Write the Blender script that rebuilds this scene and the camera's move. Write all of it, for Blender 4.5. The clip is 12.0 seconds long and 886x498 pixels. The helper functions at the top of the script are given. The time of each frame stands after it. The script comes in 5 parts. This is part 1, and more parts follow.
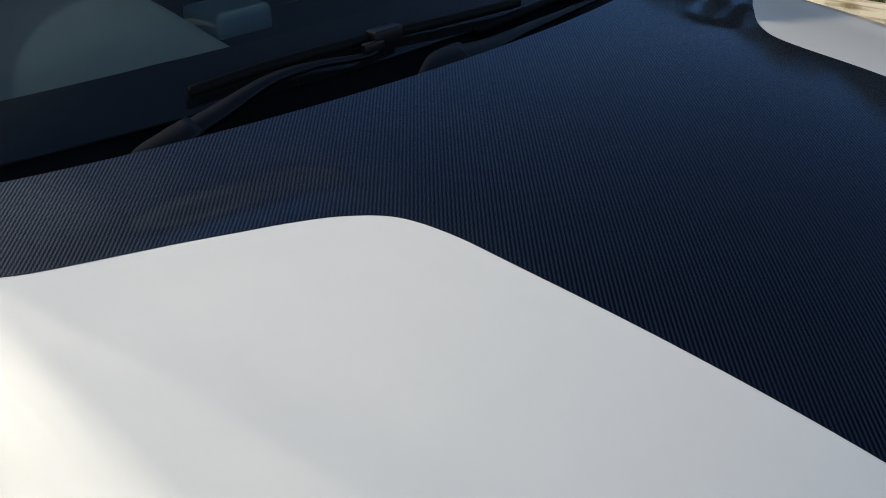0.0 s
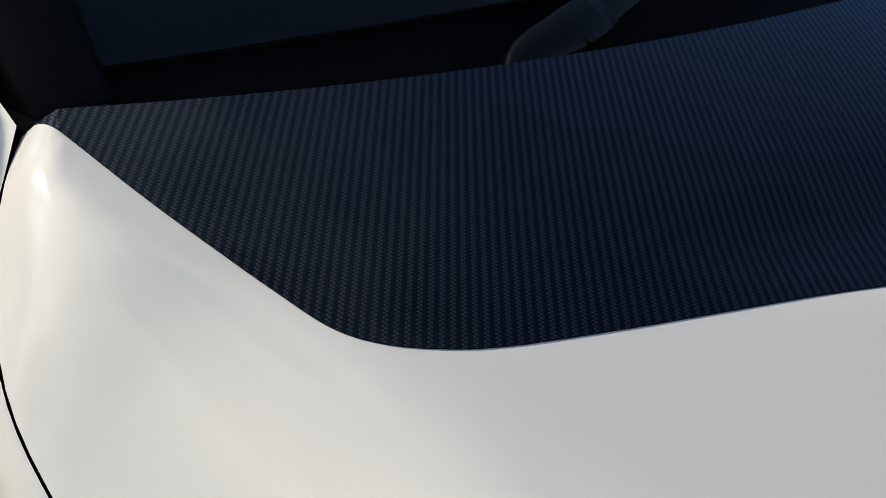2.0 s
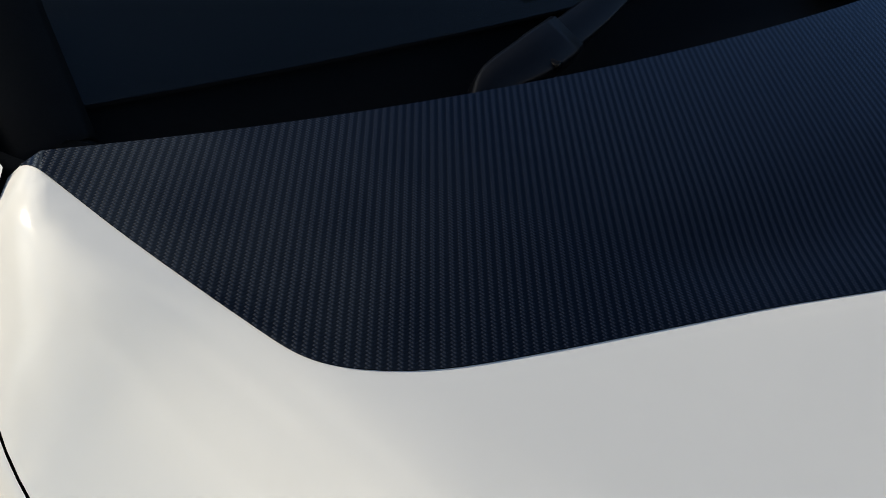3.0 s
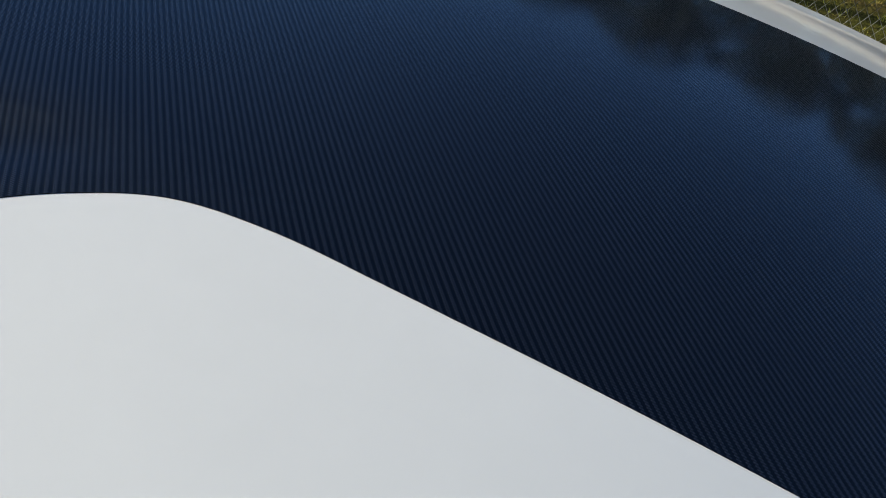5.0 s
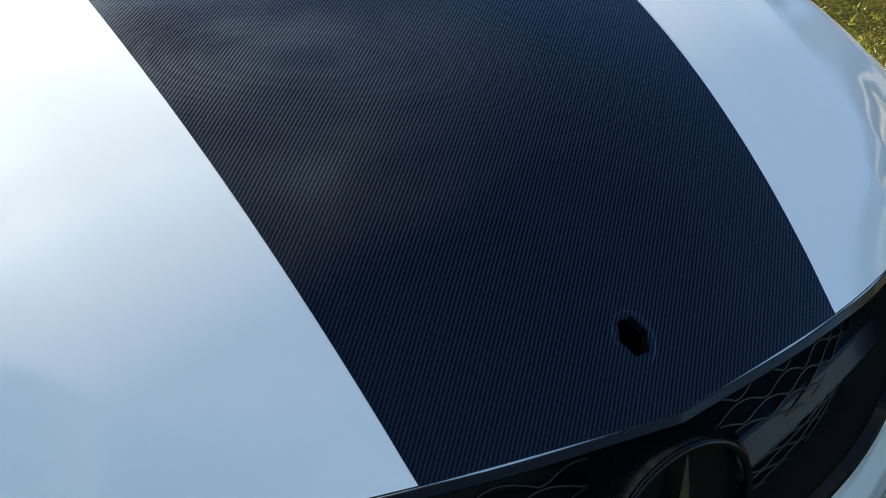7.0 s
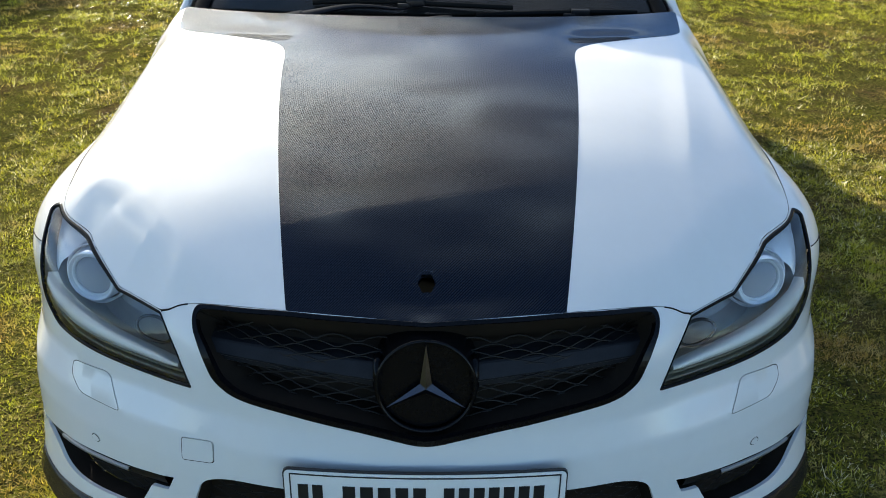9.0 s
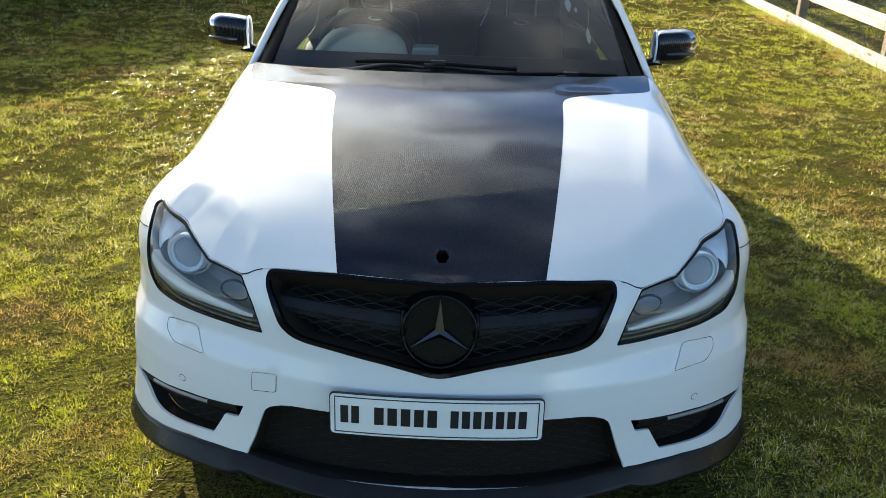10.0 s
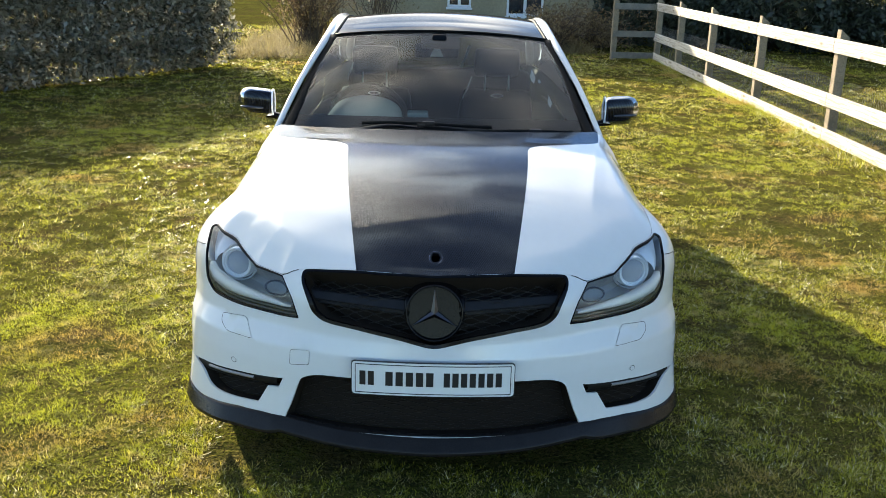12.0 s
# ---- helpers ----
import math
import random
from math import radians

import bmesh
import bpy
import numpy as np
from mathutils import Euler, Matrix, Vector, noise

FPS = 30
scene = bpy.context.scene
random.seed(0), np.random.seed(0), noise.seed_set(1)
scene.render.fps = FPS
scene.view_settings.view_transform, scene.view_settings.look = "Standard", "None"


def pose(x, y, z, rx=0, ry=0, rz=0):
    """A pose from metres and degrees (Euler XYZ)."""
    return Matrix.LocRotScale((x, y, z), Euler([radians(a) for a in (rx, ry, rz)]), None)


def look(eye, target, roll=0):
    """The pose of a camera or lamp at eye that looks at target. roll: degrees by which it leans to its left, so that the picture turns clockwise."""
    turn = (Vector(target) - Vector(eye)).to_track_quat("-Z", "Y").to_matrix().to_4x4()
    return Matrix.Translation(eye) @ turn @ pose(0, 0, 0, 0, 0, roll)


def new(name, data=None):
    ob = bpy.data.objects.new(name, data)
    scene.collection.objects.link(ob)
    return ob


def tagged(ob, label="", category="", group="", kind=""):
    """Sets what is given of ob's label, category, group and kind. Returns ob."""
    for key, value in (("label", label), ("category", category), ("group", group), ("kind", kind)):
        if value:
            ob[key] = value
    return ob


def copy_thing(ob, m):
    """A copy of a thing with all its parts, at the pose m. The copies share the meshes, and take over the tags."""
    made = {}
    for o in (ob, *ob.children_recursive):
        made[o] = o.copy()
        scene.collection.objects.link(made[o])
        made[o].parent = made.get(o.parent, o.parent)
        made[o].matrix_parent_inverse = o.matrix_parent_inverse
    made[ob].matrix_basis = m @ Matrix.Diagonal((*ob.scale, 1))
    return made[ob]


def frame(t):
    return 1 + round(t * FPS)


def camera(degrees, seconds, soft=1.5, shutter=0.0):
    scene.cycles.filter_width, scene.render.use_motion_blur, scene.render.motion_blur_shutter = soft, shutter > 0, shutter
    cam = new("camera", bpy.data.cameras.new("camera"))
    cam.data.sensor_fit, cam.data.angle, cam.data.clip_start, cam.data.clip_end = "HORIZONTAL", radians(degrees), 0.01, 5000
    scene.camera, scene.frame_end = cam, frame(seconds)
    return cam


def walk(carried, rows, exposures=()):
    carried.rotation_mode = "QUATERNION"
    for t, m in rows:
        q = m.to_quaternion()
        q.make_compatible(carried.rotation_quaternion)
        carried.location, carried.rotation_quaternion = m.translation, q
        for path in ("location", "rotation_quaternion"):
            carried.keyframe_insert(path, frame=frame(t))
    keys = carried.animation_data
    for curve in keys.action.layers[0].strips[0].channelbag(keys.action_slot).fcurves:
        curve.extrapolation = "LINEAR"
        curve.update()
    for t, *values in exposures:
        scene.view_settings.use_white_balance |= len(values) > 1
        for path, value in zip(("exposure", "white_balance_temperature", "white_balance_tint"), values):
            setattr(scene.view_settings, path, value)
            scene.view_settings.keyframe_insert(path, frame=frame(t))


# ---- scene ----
cam = camera(51.3, 12.0, soft=0.75)
PATH = [
    (0, pose(-0.8845, 0.4378, 1.3541, 60.671, 1.048, -46.379)),
    (0.5, pose(-0.8437, 0.6247, 1.3032, 59.210, 1.469, -41.891)),
    (1, pose(-0.8548, 0.8203, 1.2408, 56.916, -2.449, -42.285)),
    (1.5, pose(-0.8529, 0.9778, 1.1775, 55.381, -5.825, -44.402)),
    (2, pose(-0.8462, 1.0357, 1.1583, 54.891, -6.475, -45.636)),
    (2.5, pose(-0.8456, 1.0396, 1.1635, 55.046, -5.463, -45.071)),
    (3, pose(-0.8461, 1.0154, 1.1787, 55.406, -5.235, -46.319)),
    (3.5, pose(-0.8083, 0.9371, 1.2126, 56.526, -2.395, -50.279)),
    (3.7, pose(-0.8080, 0.9106, 1.2292, 56.722, -4.065, -54.549)),
    (5.3, pose(-0.6628, 0.5747, 1.1893, 59.350, -8.279, -60.932)),
    (5.5, pose(-0.6854, 0.4516, 1.2057, 58.990, -5.873, -59.325)),
    (6, pose(-0.6915, 0.0747, 1.2638, 57.527, -0.818, -52.044)),
    (6.5, pose(-0.6002, -0.0929, 1.2878, 54.550, -4.125, -43.879)),
    (7, pose(-0.5283, -0.3164, 1.3153, 55.701, -2.977, -30.313)),
    (7.5, pose(-0.4270, -0.5528, 1.4020, 54.885, -4.700, -18.496)),
    (7.7, pose(-0.3445, -0.6233, 1.4251, 54.933, -4.489, -14.281)),
    (9.3, pose(0.0260, -1.4812, 1.6394, 63.954, -1.151, 1.292)),
    (9.5, pose(0.0256, -1.5980, 1.6477, 65.129, -2.589, 1.454)),
    (10, pose(0.0113, -1.9245, 1.6576, 67.189, -1.793, 1.038)),
    (10.5, pose(-0.0344, -2.2703, 1.6862, 68.391, -1.684, 0.518)),
    (11, pose(0.0003, -2.4711, 1.7013, 69.731, -1.721, 0.519)),
    (11.5, pose(0.0187, -2.5878, 1.7034, 71.528, -1.683, 0.607)),
    (12, pose(-0.0010, -2.6974, 1.6847, 72.608, -1.357, -0.056)),
]
EXPOSURE = [(0, 0.4, 6750, 7), (1, 0.12, 6750, 8), (3, 0.12, 6750, 7), (3.7, 0.4, 6650, 6), (5.5, 0.7, 6600, 5), (6.5, 1.35, 6700, 3), (7.5, 1.45, 6650, 2), (9.3, 1.53, 6950, 6), (10.5, 1.67, 7100, 6), (12, 1.75, 7100, 6)]
walk(cam, PATH, EXPOSURE)

# ---- sky and sun ----
SUN_FROM = Vector((-0.48, 0.877, 0.0)).normalized()
SUN_EL = radians(20)
world = bpy.data.worlds.new("sky")
scene.world = world
world.use_nodes = True
wn, wl = world.node_tree.nodes, world.node_tree.links
wn.clear()
sky = wn.new("ShaderNodeTexSky")
sky.sky_type, sky.sun_disc = "NISHITA", False
sky.sun_elevation = SUN_EL
sky.air_density, sky.dust_density, sky.ozone_density = 1.0, 0.05, 3.0
sky.altitude = 2500
sky.sun_rotation = math.atan2(SUN_FROM.x, SUN_FROM.y)
coord = wn.new("ShaderNodeTexCoord")


def sky_math(kind, a, b, c=None):
    q = wn.new("ShaderNodeMath")
    q.operation = kind
    for k, v in enumerate((a, b, c)):
        if v is None:
            continue
        if isinstance(v, (int, float)):
            q.inputs[k].default_value = v
        else:
            wl.new(v, q.inputs[k])
    return q.outputs[0]


def sky_dot(way):
    q = wn.new("ShaderNodeVectorMath")
    q.operation = "DOT_PRODUCT"
    q.inputs[1].default_value = way
    wl.new(coord.outputs["Generated"], q.inputs[0])
    return q.outputs["Value"]


def sky_noise(scale, detail, rough, squash):
    mp, q = wn.new("ShaderNodeMapping"), wn.new("ShaderNodeTexNoise")
    mp.inputs["Scale"].default_value = (1, 1, squash)
    q.inputs["Scale"].default_value, q.inputs["Detail"].default_value, q.inputs["Roughness"].default_value = scale, detail, rough
    wl.new(coord.outputs["Generated"], mp.inputs["Vector"])
    wl.new(mp.outputs["Vector"], q.inputs["Vector"])
    return q.outputs["Fac"]


def sky_range(v, lo, hi):
    q = wn.new("ShaderNodeMapRange")
    q.interpolation_type = "SMOOTHSTEP"
    q.inputs["From Min"].default_value, q.inputs["From Max"].default_value = lo, hi
    wl.new(v, q.inputs["Value"])
    return q.outputs["Result"]


# a broken cloud bank round the sun, thin streaks low down all round, a faint veil overhead, clear blue elsewhere
bank = sky_dot((-0.472, 0.726, 0.50))
low = sky_math("MAXIMUM", sky_math("MULTIPLY_ADD", sky_dot((0, 0, 1)), -0.8, 0.24), 0.0)
puffs = sky_math("MULTIPLY_ADD", sky_noise(4.2, 5, 0.5, 1.3), 1.1, -0.55)
cover = sky_range(sky_math("ADD", sky_math("ADD", bank, low), puffs), 0.70, 1.08)
high = sky_math("MULTIPLY", sky_range(sky_dot((0.08, 0.55, 0.831)), 0.82, 0.975), sky_math("MULTIPLY_ADD", sky_range(sky_noise(3.0, 4, 0.55, 1.0), 0.35, 0.65), 0.22, 0.14))
cover = sky_math("MAXIMUM", cover, high)
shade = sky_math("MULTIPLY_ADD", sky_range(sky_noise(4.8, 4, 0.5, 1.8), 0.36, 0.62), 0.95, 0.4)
toward_sun = sky_math("MAXIMUM", sky_dot(tuple(SUN_FROM * math.cos(SUN_EL) + Vector((0, 0, math.sin(SUN_EL))))), 0.0)
glow = sky_math("MULTIPLY_ADD", sky_math("POWER", toward_sun, 22.0), 0.6, 1.0)
tone = wn.new("ShaderNodeVectorMath")
tone.operation = "SCALE"
tone.inputs[0].default_value = (10.8, 10.5, 10.1)
wl.new(sky_math("MULTIPLY", shade, glow), tone.inputs["Scale"])
blend = wn.new("ShaderNodeMix")
blend.data_type = "RGBA"
back = wn.new("ShaderNodeBackground")
back.inputs["Strength"].default_value = 0.125
sky_out = wn.new("ShaderNodeOutputWorld")
wl.new(cover, blend.inputs["Factor"])
wl.new(sky.outputs["Color"], blend.inputs["A"])
wl.new(tone.outputs["Vector"], blend.inputs["B"])
wl.new(blend.outputs["Result"], back.inputs["Color"])
wl.new(back.outputs["Background"], sky_out.inputs["Surface"])
sun_data = bpy.data.lights.new("sun", "SUN")
sun_data.energy, sun_data.angle, sun_data.color = 4.5, radians(0.6), (1.0, 0.91, 0.78)
sun = new("sun", sun_data)
sun.matrix_basis = look((0, 0, 12), Vector((0, 0, 12)) - SUN_FROM * math.cos(SUN_EL) - Vector((0, 0, math.sin(SUN_EL))))


# ---- materials ----
def material(name, colour=(0.5, 0.5, 0.5), rough=0.5, metal=0.0, coat=0.0, coat_rough=0.03, vary=0.0, vary_scale=8.0, bump=0.0, bump_scale=200.0, dark=None, spec=0.5):
    """A Principled material with two scales of mottling and a fine relief."""
    m = bpy.data.materials.new(name)
    m.use_nodes = True
    n, l = m.node_tree.nodes, m.node_tree.links
    b = n["Principled BSDF"]
    b.inputs["Base Color"].default_value = (*colour, 1)
    b.inputs["Roughness"].default_value = rough
    b.inputs["Metallic"].default_value = metal
    b.inputs["Coat Weight"].default_value = coat
    b.inputs["Coat Roughness"].default_value = coat_rough
    b.inputs["Specular IOR Level"].default_value = spec
    tc = n.new("ShaderNodeTexCoord")
    if vary:
        a, c, mix = n.new("ShaderNodeTexNoise"), n.new("ShaderNodeTexNoise"), n.new("ShaderNodeMix")
        a.inputs["Scale"].default_value, a.inputs["Detail"].default_value = vary_scale, 4
        c.inputs["Scale"].default_value, c.inputs["Detail"].default_value = vary_scale * 11, 3
        add = n.new("ShaderNodeMath")
        add.operation = "MULTIPLY_ADD"
        add.inputs[1].default_value = 0.5
        half = n.new("ShaderNodeMath")
        half.operation = "MULTIPLY"
        half.inputs[1].default_value = 0.5
        ramp = n.new("ShaderNodeMapRange")
        ramp.inputs["From Min"].default_value, ramp.inputs["From Max"].default_value = 0.38, 0.62
        mix.data_type = "RGBA"
        low = dark or tuple(v * (1 - vary) for v in colour)
        mix.inputs["A"].default_value, mix.inputs["B"].default_value = (*low, 1), (*colour, 1)
        l.new(tc.outputs["Object"], a.inputs["Vector"])
        l.new(tc.outputs["Object"], c.inputs["Vector"])
        l.new(c.outputs["Fac"], half.inputs[0])
        l.new(a.outputs["Fac"], add.inputs[0])
        l.new(half.outputs[0], add.inputs[2])
        l.new(add.outputs[0], ramp.inputs["Value"])
        l.new(ramp.outputs["Result"], mix.inputs["Factor"])
        l.new(mix.outputs["Result"], b.inputs["Base Color"])
    if bump:
        r, u = n.new("ShaderNodeTexNoise"), n.new("ShaderNodeBump")
        r.inputs["Scale"].default_value, r.inputs["Detail"].default_value = bump_scale, 3
        u.inputs["Strength"].default_value, u.inputs["Distance"].default_value = bump, 0.5 / bump_scale
        l.new(tc.outputs["Object"], r.inputs["Vector"])
        l.new(r.outputs["Fac"], u.inputs["Height"])
        l.new(u.outputs["Normal"], b.inputs["Normal"])
    return m


def weave(name, size, coat=0.66, coat_rough=0.08, sheen=(1, 1, 1)):
    """Black twill under a clear film: raised floats along one diagonal, darker sunk ones between; sheen tints the
    gloss.
    """
    m = material(name, (0.006, 0.006, 0.007), 0.42)
    n, l = m.node_tree.nodes, m.node_tree.links
    b = n["Principled BSDF"]
    tc, sep = n.new("ShaderNodeTexCoord"), n.new("ShaderNodeSeparateXYZ")
    l.new(tc.outputs["Object"], sep.inputs[0])

    def op(kind, a, c=None, v=None):
        q = n.new("ShaderNodeMath")
        q.operation = kind
        l.new(a, q.inputs[0])
        if c is not None:
            l.new(c, q.inputs[1])
        elif v is not None:
            q.inputs[1].default_value = v
        return q.outputs[0]

    def pair(fac, a, c):
        q = n.new("ShaderNodeMix")
        l.new(fac, q.inputs["Factor"])
        for key, v in (("A", a), ("B", c)):
            if isinstance(v, float):
                q.inputs[key].default_value = v
            else:
                l.new(v, q.inputs[key])
        return q.outputs["Result"]

    u, v = op("DIVIDE", sep.outputs[0], v=size), op("DIVIDE", sep.outputs[1], v=size)
    step = op("FRACT", op("MULTIPLY", op("SUBTRACT", op("FLOOR", u), op("FLOOR", v)), v=0.25))
    warp = op("LESS_THAN", step, v=0.5)
    ridge_u = op("SINE", op("MULTIPLY", op("FRACT", u), v=math.pi))
    ridge_v = op("MULTIPLY", op("SINE", op("MULTIPLY", op("FRACT", v), v=math.pi)), v=0.55)
    dome = op("MULTIPLY", ridge_u, op("ADD", op("MULTIPLY", op("SINE", op("MULTIPLY", op("FRACT", v), v=math.pi)), v=0.5), v=0.5))
    height = pair(warp, ridge_v, dome)
    bump = n.new("ShaderNodeBump")
    bump.inputs["Strength"].default_value, bump.inputs["Distance"].default_value = 0.9, size * 0.30
    l.new(height, bump.inputs["Height"])
    l.new(bump.outputs["Normal"], b.inputs["Normal"])
    relief = n.new("ShaderNodeBump")
    relief.inputs["Strength"].default_value, relief.inputs["Distance"].default_value = 0.03, size * 0.10
    l.new(height, relief.inputs["Height"])
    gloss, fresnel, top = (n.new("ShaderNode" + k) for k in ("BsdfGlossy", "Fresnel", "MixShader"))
    # a blue sheen puts a deeper reflected sky into the gloss colour
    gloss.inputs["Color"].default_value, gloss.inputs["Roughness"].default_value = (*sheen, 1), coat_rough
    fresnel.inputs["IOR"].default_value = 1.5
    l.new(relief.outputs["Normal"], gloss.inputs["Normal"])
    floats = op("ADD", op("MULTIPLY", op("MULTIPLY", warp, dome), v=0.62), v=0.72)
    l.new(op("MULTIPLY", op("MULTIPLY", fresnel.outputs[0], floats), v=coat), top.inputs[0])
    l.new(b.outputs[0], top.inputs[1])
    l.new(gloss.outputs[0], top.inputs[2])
    l.new(top.outputs[0], n["Material Output"].inputs[0])
    l.new(pair(warp, 0.004, 0.026), b.inputs["Specular IOR Level"])
    wear = n.new("ShaderNodeTexNoise")
    wear.inputs["Scale"].default_value, wear.inputs["Detail"].default_value = 9.0, 4
    l.new(tc.outputs["Object"], wear.inputs["Vector"])
    l.new(pair(wear.outputs["Fac"], 0.34, 0.46), b.inputs["Roughness"])
    # paler float tops: sun glints on the threads put into the base colour
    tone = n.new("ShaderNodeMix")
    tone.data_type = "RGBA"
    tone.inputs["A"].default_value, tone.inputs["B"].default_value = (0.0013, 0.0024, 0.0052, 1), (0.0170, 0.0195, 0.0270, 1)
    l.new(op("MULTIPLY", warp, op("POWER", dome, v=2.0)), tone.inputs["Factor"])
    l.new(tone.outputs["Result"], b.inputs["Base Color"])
    return m


def clear(name, tint, rough=0.0, ior=1.5, haze=0.0):
    """Thin clear sheet: tinted see-through with a Fresnel gloss on top."""
    m = bpy.data.materials.new(name)
    m.use_nodes = True
    n, l = m.node_tree.nodes, m.node_tree.links
    n.clear()
    out, mix, t, g, f = (n.new("ShaderNode" + k) for k in ("OutputMaterial", "MixShader", "BsdfTransparent", "BsdfGlossy", "Fresnel"))
    t.inputs["Color"].default_value = (*tint, 1)
    g.inputs["Roughness"].default_value = rough
    f.inputs["IOR"].default_value = ior
    l.new(f.outputs[0], mix.inputs[0])
    l.new(t.outputs[0], mix.inputs[1])
    l.new(g.outputs[0], mix.inputs[2])
    last = mix
    # haze over the glass put in as a thin pale diffuse layer
    if haze:
        d, veil, q, r = (n.new("ShaderNode" + k) for k in ("BsdfDiffuse", "MixShader", "TexNoise", "MapRange"))
        d.inputs["Color"].default_value = (0.50, 0.55, 0.60, 1)
        q.inputs["Scale"].default_value, q.inputs["Detail"].default_value = 5.0, 5
        r.inputs["To Min"].default_value, r.inputs["To Max"].default_value = haze * 0.4, haze * 1.6
        l.new(q.outputs["Fac"], r.inputs["Value"])
        l.new(r.outputs["Result"], veil.inputs[0])
        l.new(mix.outputs[0], veil.inputs[1])
        l.new(d.outputs[0], veil.inputs[2])
        last = veil
    l.new(last.outputs[0], out.inputs[0])
    return m


WHITE = material("white_paint", (0.67, 0.665, 0.642), 0.55, coat=1.0, coat_rough=0.10, vary=0.02, vary_scale=3, spec=0.06)
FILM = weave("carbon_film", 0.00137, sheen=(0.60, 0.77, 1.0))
CARBON = weave("gloss_carbon", 0.0016, 0.6, 0.12)
BLACK = material("black_plastic", (0.012, 0.011, 0.010), 0.5, vary=0.3, vary_scale=30, bump=0.15, bump_scale=1200, spec=0.15)
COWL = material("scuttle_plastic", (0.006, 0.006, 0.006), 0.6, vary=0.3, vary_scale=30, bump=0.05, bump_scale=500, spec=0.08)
TRIM = material("wiper_black", (0.006, 0.006, 0.008), 0.38, vary=0.3, vary_scale=40, spec=0.22)
SATIN = material("satin_black", (0.016, 0.014, 0.013), 0.26, vary=0.3, vary_scale=15, spec=0.2)
GLOSS = material("gloss_black", (0.004, 0.004, 0.005), 0.20, spec=0.14, vary=0.2, vary_scale=20)
ROOF_GLASS = material("roof_glass", (0.006, 0.006, 0.008), 0.10, spec=0.05, vary=0.2, vary_scale=20)
RUBBER = material("rubber", (0.006, 0.006, 0.006), 0.6, vary=0.3, vary_scale=60, bump=0.2, bump_scale=500, spec=0.08)
GAP = material("seam_shadow", (0.020, 0.015, 0.011), 0.8, vary=0.2, vary_scale=40, spec=0.1)
SMOKE = material("smoked_chrome", (0.10, 0.10, 0.11), 0.3, 1.0, vary=0.2, vary_scale=40)
SILVER = material("silver_reflector", (0.90, 0.91, 0.92), 0.30, 0.2, vary=0.1, vary_scale=30)
LAMP_GREY = material("lamp_bezel", (0.40, 0.39, 0.37), 0.4, 0.2, vary=0.2, vary_scale=30)
LENS = material("projector_lens", (0.44, 0.45, 0.47), 0.6, coat=0.3, vary=0.1, vary_scale=20)
AMBER = material("olive_strip", (0.15, 0.15, 0.125), 0.35, coat=0.5, vary=0.3, vary_scale=60)
BLADE_LIGHT = material("light_guide", (0.86, 0.87, 0.86), 0.25, coat=0.6, vary=0.1, vary_scale=30)
STRIP = material("running_strip", (0.22, 0.22, 0.22), 0.3, coat=0.5, vary=0.15, vary_scale=40)
BAR = material("louvre_black", (0.020, 0.020, 0.022), 0.36, vary=0.3, vary_scale=30, spec=0.12)
WIRE_MESH = material("mesh_black", (0.013, 0.011, 0.009), 0.4, vary=0.3, vary_scale=30, spec=0.25)
PLATE = material("plate_white", (0.72, 0.72, 0.70), 0.3, coat=0.5, vary=0.04, vary_scale=30)
INK = material("plate_ink", (0.012, 0.012, 0.014), 0.4, vary=0.2, vary_scale=60)
COVER = clear("lamp_cover", (0.92, 0.93, 0.93))
SCREEN = clear("windscreen_glass", (0.54, 0.63, 0.62), 0.0, 1.50, 0.012)
TINT = material("privacy_glass", (0.004, 0.004, 0.005), 0.06, vary=0.2, vary_scale=10, spec=0.4)
SIDE_GLASS = clear("side_glass", (0.06, 0.07, 0.075))
DASH = material("dash_plastic", (0.006, 0.008, 0.011), 0.75, vary=0.25, vary_scale=20, bump=0.05, bump_scale=400, spec=0.1)
# sunlight on the instrument hood is put into this pale base colour
BINNACLE = material("pale_binnacle", (0.48, 0.51, 0.45), 0.6, vary=0.12, vary_scale=15, bump=0.2, bump_scale=700)
LEATHER = material("seat_leather", (0.005, 0.005, 0.006), 0.5, vary=0.3, vary_scale=12, bump=0.3, bump_scale=400)
# steel of posts and badges, their sun glints put into the bright base
STEEL = material("bright_steel", (0.80, 0.80, 0.79), 0.35, 0.3, vary=0.1, vary_scale=60)
PALE = material("pale_trim", (0.6, 0.6, 0.58), 0.5, vary=0.1, vary_scale=30)


# ---- building helpers ----
def mesh(name, verts, faces, mat, smooth=True, normals=None):
    me = bpy.data.meshes.new(name)
    me.from_pydata([tuple(map(float, v)) for v in verts], [], [tuple(map(int, f)) for f in faces])
    me.materials.append(mat)
    me.validate()
    if smooth:
        me.polygons.foreach_set("use_smooth", [True] * len(me.polygons))
    if normals is not None:
        me.normals_split_custom_set_from_vertices([tuple(map(float, v)) for v in normals])
    return me


def part(name, me, parent, label=""):
    """Link a mesh, made in world places, as one part under a thing or under a part."""
    ob = new(name, me)
    ob.parent = parent
    if parent.parent is None:
        ob.matrix_parent_inverse = parent.matrix_basis.inverted()
    return tagged(ob, label)


def merge(*pieces):
    """Join (verts, faces) pieces into one."""
    verts, faces = [], []
    for v, f in pieces:
        k = len(verts)
        verts.extend([tuple(p) for p in v])
        faces.extend([tuple(i + k for i in q) for q in f])
    return verts, faces


